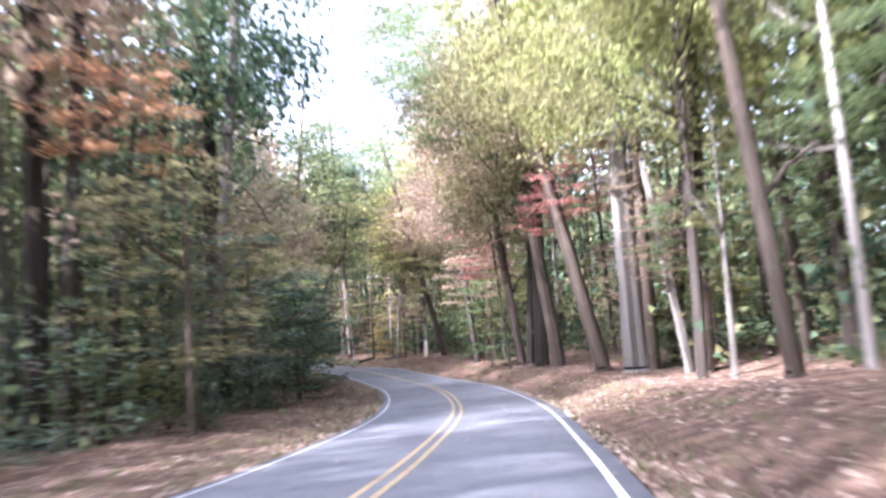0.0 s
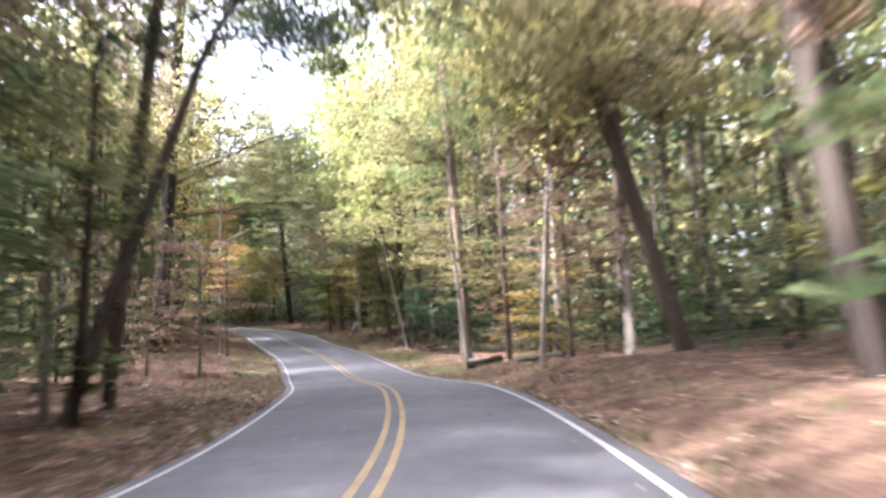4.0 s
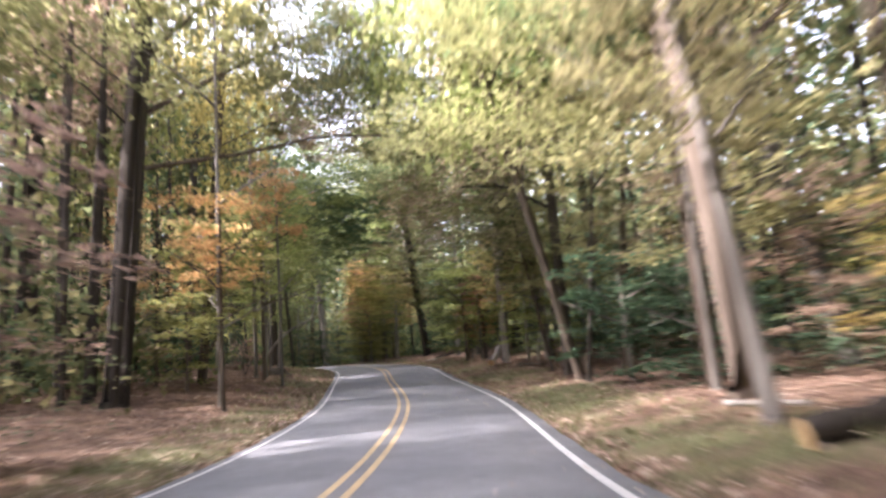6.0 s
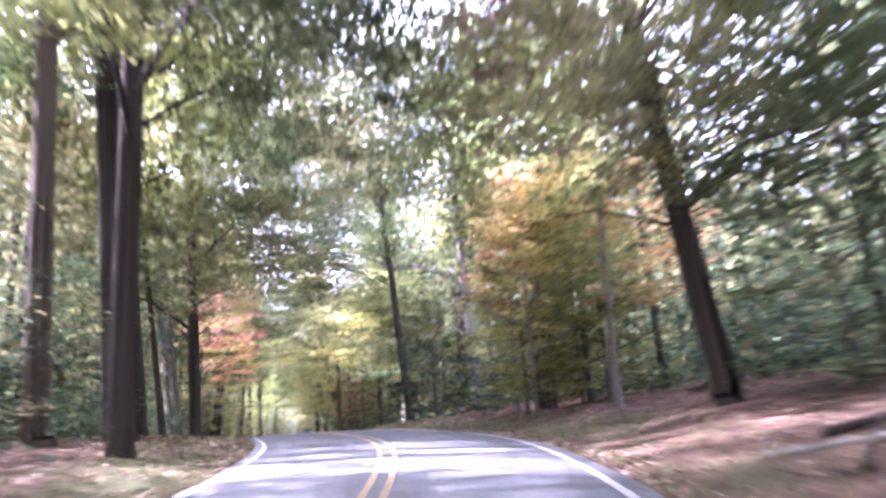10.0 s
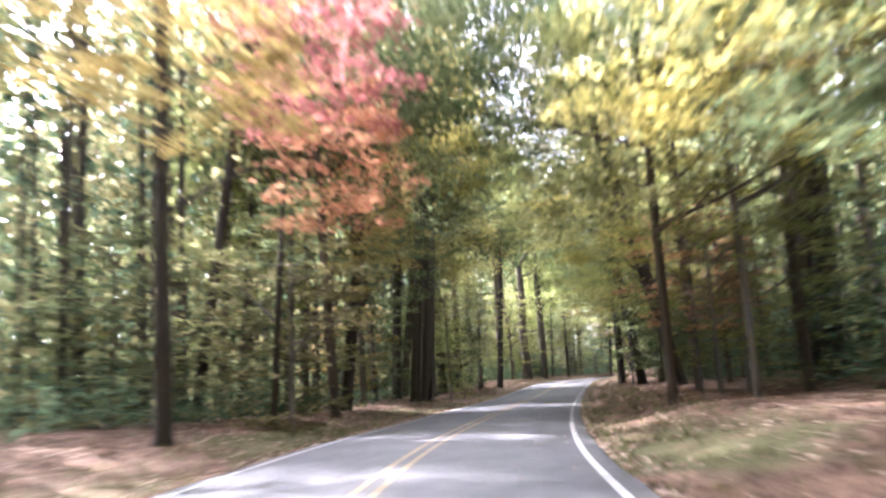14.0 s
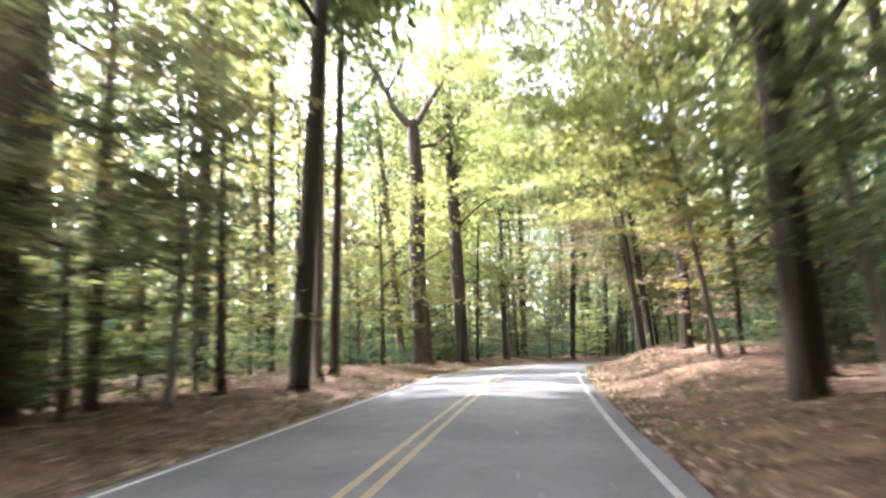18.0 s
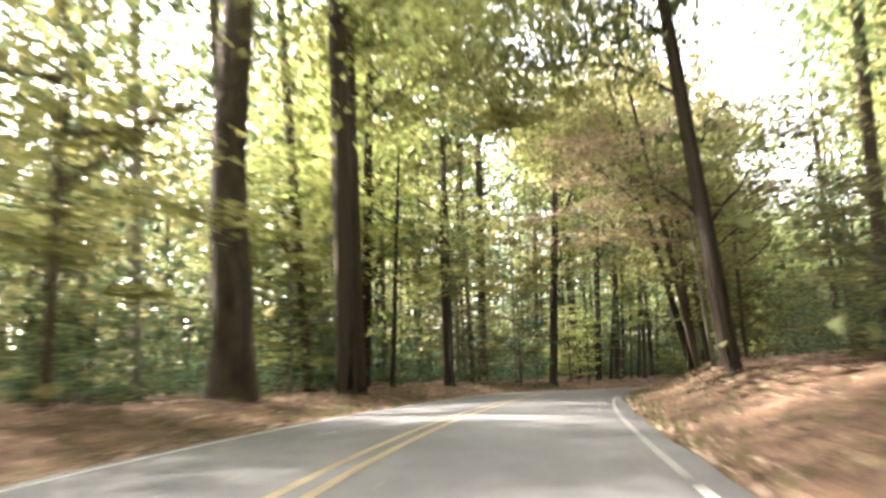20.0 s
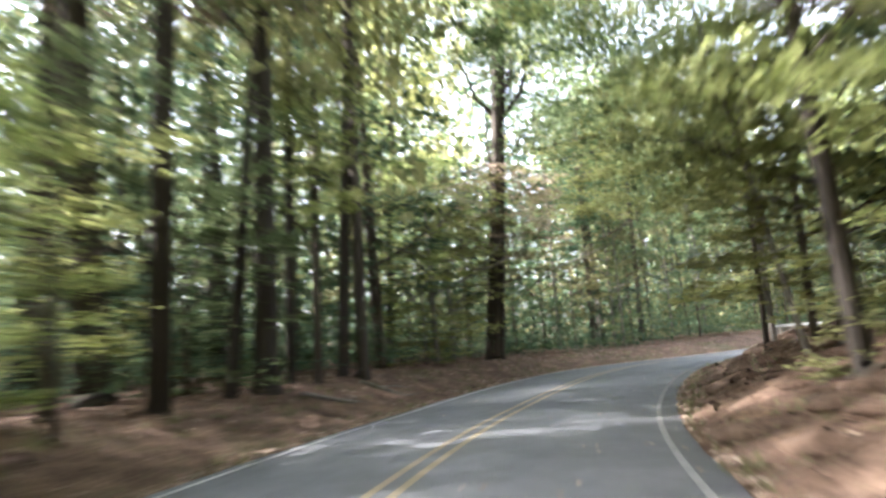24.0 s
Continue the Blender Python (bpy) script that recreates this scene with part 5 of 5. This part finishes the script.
def wood_rim():
    """The closed edge of the wood in the distance, all round the road: leafy masses with an uneven top."""
    out = []
    for off in (64.0,):
        for side in (-1, 1):
            p = LINE[::2, :2] + RIGHT[::2] * off * side
            _, dd, _ = station(p[:, 0], p[:, 1])
            out.append(p[np.abs(dd) > off - 2])
        a = np.linspace(0, math.pi, 110)
        for end, to in ((0, -1), (-1, 1)):
            t, r = TANGENT[end] * to, RIGHT[end]
            out.append(LINE[end, :2] + off * (np.sin(a)[:, None] * t + np.cos(a)[:, None] * r))
    p = np.vstack(out)
    p = np.repeat(p, 230, axis=0) + g2.normal(0, 4.0, (len(p) * 230, 2))
    top = 21 + 4 * np.sin(p[:, 0] * 0.21 + 1.5 * np.sin(p[:, 1] * 0.13)) + 3 * np.sin(p[:, 1] * 0.37)
    z = ground_z(p[:, 0], p[:, 1]) + top * g2.uniform(0, 1, len(p)) ** 0.8
    c = np.column_stack([p, z])
    g2.shuffle(c)
    half = len(c) // 2
    for name, leaf, part_, words in (("far_wood_rim", "green", c[:half], "green rim of the wood in the distance"), ("far_dark_wood_rim", "holly", c[half:], "dark rim of the wood in the distance")):
        v, f = leaves(part_, 0.2, 1.2, g2, True)
        tagged(sheet(name, v, f, LEAF[leaf], flat=True), words, "woods", kind="stuff")


wood_rim()


def undergrowth(name, leaf, words, s_lo, s_hi, count, top, lo=8.5, hi=32.5, sides=(-1, 1)):
    """Low leafy growth between the trunks: level sprays too many to count."""
    pts = []
    while len(pts) < count:
        k = int(np.searchsorted(ALONG, g2.uniform(s_lo, s_hi)))
        k = min(k, len(LINE) - 1)
        d = (lo + (hi - lo) * g2.uniform() ** 1.3) * g2.choice(sides)
        p = LINE[k, :2] + RIGHT[k] * d
        _, dd, _ = station(p[:1], p[1:])
        if abs(dd[0]) < lo - 0.5:
            continue
        z = float(ground_z(p[:1], p[1:])[0]) + 0.25 + top * g2.uniform() ** 1.5
        wide = g2.uniform(0.5, 1.1)
        pts.append(np.array([p[0], p[1], z]) + g2.normal(0, 1, (40, 3)) * [wide, wide, 0.13])
    c = np.vstack(pts)
    c[:, 2] = np.maximum(c[:, 2], ground_z(c[:, 0], c[:, 1]) + 0.08)
    _, dd, _ = station(c[:, 0], c[:, 1])
    v, f = leaves(c, 0.7, np.interp(np.abs(dd), [6, 12, 26], [0.13, 0.22, 0.4]), g2, True)
    tagged(sheet(name, v, f, LEAF[leaf], flat=True), words, "undergrowth", kind="stuff")


undergrowth("undergrowth_dark", "holly", "dark evergreen undergrowth between the trunks", 5, 385, 2300, 2.6)
undergrowth("undergrowth_green", "green", "green leafy undergrowth between the trunks", 10, 385, 1500, 5.5)
undergrowth("undergrowth_olive", "olive", "olive-green undergrowth between the trunks", 60, 360, 1000, 6.0)
undergrowth("undergrowth_lime", "lime", "yellow-green undergrowth between the trunks", 120, 385, 1000, 6.0)
undergrowth("undergrowth_russet", "russet", "russet undergrowth between the trunks", 20, 130, 400, 4.5)

undergrowth("undergrowth_shade", "holly", "dark low growth along the shaded edge of the wood", 160, 385, 1000, 1.2, 6.3, 12, (-1, -1))
undergrowth("undergrowth_edge", "green", "thin green growth along the shaded edge of the wood", 160, 385, 480, 3.6, 6.6, 12, (-1, -1))
undergrowth("undergrowth_bend", "olive", "olive-green growth between the thin trunks of the second bend", 158, 205, 460, 5.5, 7.5, 24, (-1, -1))
# the shadow under the trees past the last bend, made as dark leaves
undergrowth("undergrowth_deep", "holly", "dark leaves beyond the last bend that stand in for deep shadow", 318, 400, 1100, 3.2, 6.6, 34)
undergrowth("undergrowth_corner", "pine", "blue-green growth inside the first bend", 20, 85, 420, 3.0, 6.8, 14, (-1, -1))
undergrowth("undergrowth_bank", "holly", "dark growth on top of the roadside bank", 60, 385, 700, 1.6, 8.5, 16, (1, 1))

# gloom between the trunks of the second bend, put in as dark leaves
undergrowth("undergrowth_thicket", "holly", "dark leaves that imitate the gloom between the thin trunks inside the second bend", 150, 192, 700, 3.6, 7.5, 18, (-1, -1))
# canopy shadow on the right bank, imitated by two belts of dark leaves
undergrowth("undergrowth_shelter", "holly", "dark evergreen leaves that stand in for canopy shadow under the trees on the bank", 95, 172, 900, 3.2, 9.5, 20, (1, 1))
undergrowth("undergrowth_dusk", "holly", "dark leaves that stand in for shadow between the trunks of the bank", 196, 285, 800, 3.0, 9.0, 20, (1, 1))
# dark leaves added between and behind the left trunks in place of shade
undergrowth("undergrowth_hollow", "holly", "dark leaves that imitate shade between the trunks beside the last stretch", 285, 345, 800, 3.2, 8.0, 20, (-1, -1))
undergrowth("undergrowth_gloom", "holly", "tall dark leaf screen that imitates shade behind the trunks of the last stretch", 288, 345, 700, 7.0, 14.0, 30, (-1, -1))

# ---- on the ground ----
FALLEN = leaf_material("fallen_leaf", (0.17, 0.10, 0.065), (0.38, 0.25, 0.17), (0.66, 0.52, 0.38), 0.1)
BLADE = leaf_material("grass_blade", (0.10, 0.11, 0.04), (0.20, 0.20, 0.08), (0.34, 0.31, 0.16), 0.3)


def strewn(count, lo, hi, s_lo=22.0, s_hi=372.0, power=1.3):
    """Places on the ground beside the road, lo to hi metres from its edge."""
    k = np.clip(np.searchsorted(ALONG, g2.uniform(s_lo, s_hi, count)), 0, len(LINE) - 1)
    out = lo + (hi - lo) * g2.uniform(0, 1, count) ** power
    d = np.where(g2.uniform(0, 1, count) < 0.5, RIGHT_EDGE + out, LEFT_EDGE - out)
    p = LINE[k, :2] + RIGHT[k] * d[:, None] + TANGENT[k] * g2.uniform(-0.25, 0.25, count)[:, None]
    return np.column_stack([p, ground_z(p[:, 0], p[:, 1])])


c = strewn(125000, 0.05, 11, power=2.0)
c[:, 2] += 0.03
v, f = leaves(c, 0.72, 0.13, g2, True)
tagged(sheet("fallen_leaves", v, f, FALLEN, flat=True), "dry brown and tan leaves strewn over the forest floor", "fallen leaves", kind="stuff")
k = np.clip(np.searchsorted(ALONG, g2.uniform(25, 345, 700)), 0, len(LINE) - 1)
d = np.where(g2.uniform(0, 1, 700) < 0.7, g2.uniform(1.6, 2.95, 700), g2.uniform(-2.8, 1.6, 700))
c = np.column_stack([LINE[k, :2] + RIGHT[k] * d[:, None], LINE[k, 2] + 0.03 + road_z(d)])
v, f = leaves(c, 0.9, 0.085, g2)
tagged(sheet("leaves_on_road", v, f, FALLEN, flat=True), "single dry leaves lying on the asphalt", "fallen leaves", kind="stuff")
c = np.repeat(strewn(9000, 0.05, 2.6), 5, axis=0)
n = len(c)
lean, wid, hgt = g2.normal(0, 0.07, (n, 2)), g2.uniform(0.008, 0.02, n), g2.uniform(0.06, 0.2, n)
base = c[:, :2] + g2.normal(0, 0.05, (n, 2))
a = g2.uniform(0, math.pi, n)
side = np.column_stack([np.cos(a), np.sin(a)]) * wid[:, None]
v = np.stack([np.column_stack([base - side, c[:, 2] - 0.02]), np.column_stack([base + side, c[:, 2] - 0.02]), np.column_stack([base + lean, c[:, 2] + hgt])], 1).reshape(-1, 3)
tagged(sheet("verge_grass", v, np.arange(3 * n).reshape(-1, 3), BLADE, flat=True), "short dry grass along the edges of the road", "grass", kind="stuff")


def wood_end():
    m, n, l = material("cut_wood")
    tc, ring = n.new("ShaderNodeTexCoord"), n.new("ShaderNodeTexWave")
    ring.wave_type, ring.rings_direction = "RINGS", "X"
    ring.inputs["Scale"].default_value, ring.inputs["Distortion"].default_value = 14.0, 1.5
    l.new(tc.outputs["Object"], ring.inputs[0])
    r = ramp(n, [(0.2, (0.48, 0.31, 0.14)), (0.8, (0.66, 0.46, 0.24))])
    l.new(ring.outputs[0], r.inputs[0])
    finish(n, l, r.outputs[0], 0.85)
    return m


CUT = wood_end()


def log(a, b, r, bark, label, cut=False, name="fallen_log", lift=0.8):
    """A trunk or branch lying from a to b; its sawn end, if any, is at a."""
    za, zb = (float(ground_z(np.array([p[0]]), np.array([p[1]]))[0]) + r * lift + (p[2] if len(p) > 2 else 0) for p in (a, b))
    A, B = np.array([a[0], a[1], za]), np.array([b[0], b[1], zb])
    g = np.random.default_rng(int(abs(a[0] * 37 + b[1] * 11)))
    line = np.linspace(A, B, 9) - A
    line[1:-1] += g.normal(0, r * 0.14, (7, 3))
    root = new(name)
    root.location = A
    tagged(root, label, "log" if r > 0.05 else "branch", "fallen wood")
    v, f = tube(line, np.linspace(r, r * 0.82, 9) * g.uniform(0.94, 1.06, 9), 10)
    piece("bark", mesh_of("bark", v, f), BARK[bark], root, Matrix.Identity(4))
    t = (B - A) / np.linalg.norm(B - A)
    for end, at, rad in (("sawn_end", -t * 0.004, r * 1.0), ("far_end", line[-1] + t * 0.004, r * 0.8)):
        ring, _ = tube(np.array([at, at + t * 0.01]), [rad * 0.97, rad * 0.97], 12)
        rim = ring[:12]
        v2 = np.vstack([rim, at[None]])
        f2 = np.array([[i, (i + 1) % 12, 12] for i in range(12)])
        piece(end, mesh_of(end, v2, f2, False), CUT if (cut and end == "sawn_end") else BARK["brown"], root, Matrix.Identity(4))
    if r < 0.13:
        for i in range(3):
            q = line[int(g.integers(3, 8))]
            tw = branch_line(g, q, t + g.normal(0, 0.5, 3) + np.array([0, 0, 0.3]), g.uniform(0.4, 1.0), 0.2, 5, 0.12)
            piece("twig", mesh_of("twig", *tube(tw, np.linspace(r * 0.35, 0.004, 5), 4)), BARK[bark], root, Matrix.Identity(4))
    return root


log((-9.4, 78.1), (-8.0, 78.8), 0.18, "dark", "dark sawn log with a pale yellow cut end", cut=True)
log((-6.5, 75.2), (-4.6, 74.0), 0.13, "grey", "grey fallen log lying on the roadside leaves")
log((-11.0, 82.5), (-9.6, 80.9), 0.05, "pale", "thin pale broken branch on the ground")
log((-1.2, 84.8), (3.2, 80.6), 0.2, "dark", "long dark fallen trunk among the trees")
log((-26.9, 104.9), (-27.3, 106.9, 0.75), 0.17, "grey", "short sawn log propped against a tree", cut=True)
log((-38.7, 117.0), (-37.4, 117.3), 0.045, "pale", "pale broken branch on the roadside leaves")
log((-38.3, 117.7), (-36.6, 120.2, 0.3), 0.07, "dark", "dark fallen trunk lying up the bank")
log((-37.2, 115.9), (-37.8, 118.4, 0.1), 0.04, "brown", "brown fallen branch on the bank")
log((-35.1, 113.3), (-35.4, 115.1), 0.04, "dark", "dark fallen branch beside the verge")
log((-24.2, 102.6), (-22.4, 101.2), 0.1, "brown", "brown fallen log in the leaves")
log((-126.6, 173.2), (-122.2, 170.6, 0.4), 0.08, "pale", "pale fallen trunk in the wood")
log((-193.1, 206.4), (-195.5, 210.9), 0.05, "pale", "pale fallen branch on the dark forest floor")
log((-185.2, 208.0), (-184.1, 208.7), 0.05, "pale", "pale fallen branch on the dark forest floor")
log((-183.6, 204.9), (-183.3, 206.2), 0.05, "pale", "pale fallen branch on the dark forest floor")

# a stump with its mound of roots, and a thin stem that grows from it
z = float(ground_z(np.array([-37.6]), np.array([100.6]))[0])
stump = new("tree_stump")
stump.location = (-37.6, 100.6, z)
tagged(stump, "low dark root mound with a slender stem", "stump")
g = np.random.default_rng(5)
v, f = tube(np.array([[0, 0, -0.1], [0, 0, 0.05], [0.03, 0, 0.2], [0.05, 0.02, 0.34], [0.05, 0.02, 0.4]]), [0.75, 0.62, 0.45, 0.3, 0.03], 14)
v[:, :2] *= (1 + 0.18 * np.sin(np.arctan2(v[:, 1], v[:, 0]) * 5))[:, None]
piece("mound", mesh_of("mound", v, f), BARK["dark"], stump, Matrix.Identity(4))
piece("stem", TRUNKS[2], BARK["grey"], stump, upright((0.06, 0.03, 1)) @ Matrix.Diagonal((0.07, 0.07, 7.5, 1)))
piece("crown", SPRAYS[1], LEAF["lime"], stump, Matrix.Translation((0.4, 0.2, 5.8)) @ Matrix.Diagonal((0.8, 0.8, 0.8, 1)))

# the pale bowed tree
z = float(ground_z(np.array([-43.7]), np.array([105.4]))[0])
bowed = new("bowed_tree")
bowed.location = (-43.7, 105.4, z)
tagged(bowed, "pale bare bowed tree that arches towards the road", "tree")
line, _ = glide([(0, 0, -0.1), (0.75, 0.15, 1.15), (1.9, 0.35, 2.1), (2.9, 0.52, 2.55), (3.7, 0.65, 2.8), (3.95, 0.88, 3.5), (4.07, 1.02, 4.1)], 0.3)
piece("trunk", mesh_of("trunk", *tube(line, np.linspace(0.11, 0.05, len(line)), 9)), BARK["pale"], bowed, Matrix.Identity(4))
line, _ = glide([(4.07, 1.02, 4.05), (4.3, 1.25, 4.15), (4.5, 1.42, 3.9), (4.6, 1.5, 3.4)], 0.15)
piece("branch", mesh_of("branch", *tube(line, np.linspace(0.05, 0.03, len(line)), 7)), BARK["pale"], bowed, Matrix.Identity(4))
for p, w, n_ in (((2.9, 0.52, 2.55), (0.05, 0.1, 1), 1.5), ((3.6, 0.64, 2.78), (1.0, 0.4, 0.6), 0.9), ((1.9, 0.35, 2.1), (-0.5, 0.1, 0.8), 0.8)):
    piece("branch", mesh_of("branch", *tube(branch_line(g, p, w, n_, 0.2, 7, 0.1), np.linspace(0.035, 0.01, 7), 6)), BARK["pale"], bowed, Matrix.Identity(4))

# the great forked tree
z = float(ground_z(np.array([-151.6]), np.array([167.5]))[0])
fork = new("forked_tree")
fork.location = (-151.6, 167.5, z)
tagged(fork, "great dark forked oak with crooked bare boughs", "tree", "forest trees")
up = np.linspace(-0.2, 13.5, 24)
wave = np.column_stack([0.05 * np.sin(up * 0.9), 0.07 * np.sin(up * 0.7 + 1) - 0.05, up])
v, f = tube(wave, np.interp(up, [-0.2, 0.3, 1.2, 6, 12, 13.5], [0.72, 0.58, 0.5, 0.44, 0.36, 0.3]) * (1 + 0.04 * np.sin(up * 3.1)), 11)
piece("trunk", mesh_of("trunk", v, f), BARK["dark"], fork, Matrix.Identity(4))
reach(fork, 0.22, "dark", (-0.03, -0.08, 13.0), (-0.4, -1.0, 14.1), (-0.58, -1.45, 15.3), (-0.93, -2.3, 16.9), (-1.36, -3.4, 17.7), (-1.7, -4.3, 19.5))
reach(fork, 0.13, "dark", (-0.58, -1.45, 15.2), (-0.2, -0.5, 16.9), (-0.1, -0.27, 19.0), (0.1, 0.2, 21.5))
reach(fork, 0.2, "dark", (-0.03, -0.08, 13.0), (0.31, 0.78, 14.5), (0.6, 1.5, 15.7), (0.72, 1.8, 16.5), (1.2, 2.9, 16.9), (1.5, 3.6, 18.6))
reach(fork, 0.12, "dark", (0.05, 0.1, 11.9), (0.5, 1.25, 12.2), (0.76, 1.9, 12.9), (1.1, 2.7, 14.3), (1.4, 3.4, 15.8))
for p, q in (((-1.6, -4.0, 20.5), 0.6), ((1.4, 3.4, 19.6), 0.6), ((0.2, 0.2, 22.5), 0.6), ((1.6, 4.2, 16.8), 0.4), ((-1.4, -4.2, 17.6), 0.4)):
    piece("crown", LOW_CROWNS[1], LEAF["lime"], fork, Matrix.Translation(p) @ Matrix.Rotation(p[1], 4, "Z") @ Matrix.Diagonal((q, q, q * 0.8, 1)))

# the crooked pine that leans over the first bend
z = float(ground_z(np.array([-11.5]), np.array([58.3]))[0])
pine = new("leaning_pine")
pine.location = (-11.5, 58.3, z)
tagged(pine, "crooked dark pine that leans over the road with tufts of needles", "tree", "forest trees")
line, _ = glide([(0, 0, -0.2), (0.55, 0.28, 1.8), (1.26, 0.65, 4.0), (2.32, 1.13, 7.4), (3.3, 1.5, 9.0), (3.84, 1.72, 10.15), (4.0, 1.8, 13.2), (4.1, 1.9, 16.0)], 0.4)
piece("trunk", mesh_of("trunk", *tube(line, np.interp(np.arange(len(line)), [0, 3, len(line) - 1], [0.17, 0.13, 0.05]), 9)), BARK["dark"], pine, Matrix.Identity(4))
for (px, py, pz), (wx, wy), n_, q in (((2.2, 1.1, 7.1), (-0.9, -0.3), 1.6, 0.42), ((2.4, 1.2, 7.6), (0.9, 0.3), 1.7, 0.42), ((3.1, 1.4, 8.7), (-0.8, -0.5), 1.9, 0.5), ((3.5, 1.6, 9.5), (0.9, 0.5), 2.0, 0.5),
                                      ((3.9, 1.7, 10.8), (-0.9, -0.3), 1.9, 0.5), ((3.95, 1.75, 11.8), (0.8, 0.5), 1.6, 0.5), ((4.0, 1.8, 13.2), (-0.7, -0.2), 1.7, 0.55), ((4.05, 1.85, 14.6), (0.6, 0.4), 1.3, 0.5), ((4.1, 1.9, 16.0), (0.1, 0.1), 0.5, 0.5)):
    twig = branch_line(g, (px, py, pz), (wx, wy, 0.25), n_, 0.2, 6, 0.1)
    piece("branch", mesh_of("branch", *tube(twig, np.linspace(0.04, 0.012, 6), 5)), BARK["dark"], pine, Matrix.Identity(4))
    piece("needles", SPRAYS[int(pz) % 5], LEAF["pine"], pine, Matrix.Translation(twig[-1]) @ Matrix.Rotation(px + pz, 4, "Z") @ Matrix.Diagonal((q, q, q * 0.35, 1)))

# a marker board in the leaves, and the low timber rail beside the bend
WHITEWASH = paint("white_board", (0.70, 0.70, 0.68))


def box(name, x0, y0, z0, x1, y1, z1, mat, parent, m=Matrix.Identity(4), bevel=0.006):
    bm = bmesh.new()
    bmesh.ops.create_cube(bm, size=1.0)
    bmesh.ops.scale(bm, vec=(x1 - x0, y1 - y0, z1 - z0), verts=bm.verts)
    bmesh.ops.translate(bm, vec=((x0 + x1) / 2, (y0 + y1) / 2, (z0 + z1) / 2), verts=bm.verts)
    bmesh.ops.bevel(bm, geom=bm.edges[:], offset=bevel, segments=1, affect="EDGES")
    me = bpy.data.meshes.new(name)
    bm.to_mesh(me)
    bm.free()
    me.materials.append(mat)
    ob = new(name, me)
    ob.parent, ob.matrix_basis = parent, m
    return ob


z = float(ground_z(np.array([-184.4]), np.array([204.3]))[0])
sign = new("marker_sign")
sign.matrix_world = pose(-184.4, 204.3, z, 0, 0, 50)
tagged(sign, "small white marker board on a short stake in the leaves", "sign")
box("post", -0.025, -0.025, -0.1, 0.025, 0.025, 0.24, BARK["grey"], sign)
box("board", -0.085, -0.05, 0.07, 0.085, -0.028, 0.25, WHITEWASH, sign, bevel=0.004)

z = float(ground_z(np.array([-179.7]), np.array([225.6]))[0])
rail = new("timber_rail")
rail.matrix_world = pose(-179.7, 225.6, z, 0, 0, 20)
tagged(rail, "low weathered white timber rail with upright slats", "fence")
box("top_rail", -0.85, -0.05, 0.74, 0.85, 0.09, 0.83, WHITEWASH, rail)
box("bottom_rail", -0.82, -0.02, 0.1, 0.82, 0.04, 0.18, BARK["pale"], rail)
for i in range(3):
    box("post", -0.85 + i * 0.8, -0.03, -0.15, -0.75 + i * 0.8, 0.07, 0.738, BARK["pale"], rail)
for i in range(11):
    box("slat", -0.72 + i * 0.135, -0.055, 0.06, -0.63 + i * 0.135, -0.033, 0.73, BARK["pale"], rail, bevel=0.003)


# bare roots and clods on the cut bank beside the last bend
SOIL = bark_material("bank_earth", (0.13, 0.085, 0.06), (0.25, 0.17, 0.12), 14.0)
clods_v, clods_f, at = [], [], 0
g = np.random.default_rng(31)
for i in range(1700):
    k = int(np.searchsorted(ALONG, g.uniform(268, 366)))
    k = min(k, len(LINE) - 1)
    d = RIGHT_EDGE + g.uniform(0.5, 4.2)
    p = LINE[k, :2] + RIGHT[k] * d
    z = float(ground_z(p[:1], p[1:])[0])
    r = g.uniform(0.06, 0.26) * (1.3 if ALONG[k] > 300 else 0.6)
    v, f = tube(np.array([[0, 0, -0.5], [0.1, 0, -0.1], [0, 0.1, 0.3], [0.05, 0, 0.62]]) * r, np.array([0.8, 1.15, 0.85, 0.12]) * r, 7)
    v = v * g.uniform(0.75, 1.35, v.shape) * [1.3, 1.0, 0.8]
    v += [p[0], p[1], z]
    clods_v.append(v)
    clods_f.append(f + at)
    at += len(v)
tagged(sheet("bank_clods", np.vstack(clods_v), np.vstack(clods_f), SOIL), "lumps of brown earth on the cut roadside bank", "earth", kind="stuff")
for i in range(17):
    k = int(np.searchsorted(ALONG, 288 + i * 4.4))
    k = min(k, len(LINE) - 1)
    d = RIGHT_EDGE + g.uniform(2.6, 3.8)
    p = LINE[k, :2] + RIGHT[k] * d
    z = float(ground_z(p[:1], p[1:])[0])
    root = new("bare_roots")
    root.location = (p[0], p[1], z)
    tagged(root, "bare brown tree roots that run down the earth bank", "roots", "bare roots")
    for j in range(4):
        way = -RIGHT[k] * g.uniform(0.5, 1.2) + TANGENT[k] * g.normal(0, 0.9)
        n = 7
        q = np.array([way * t for t in np.linspace(0, g.uniform(1.2, 2.2), n)]) + g.normal(0, 0.06, (n, 2))
        zz = ground_z(p[0] + q[:, 0], p[1] + q[:, 1]) - z + 0.03 + g.normal(0, 0.02, n)
        piece("root", mesh_of("root", *tube(np.column_stack([q, zz]), np.linspace(0.07, 0.018, n), 6)), BARK["brown"], root, Matrix.Identity(4))
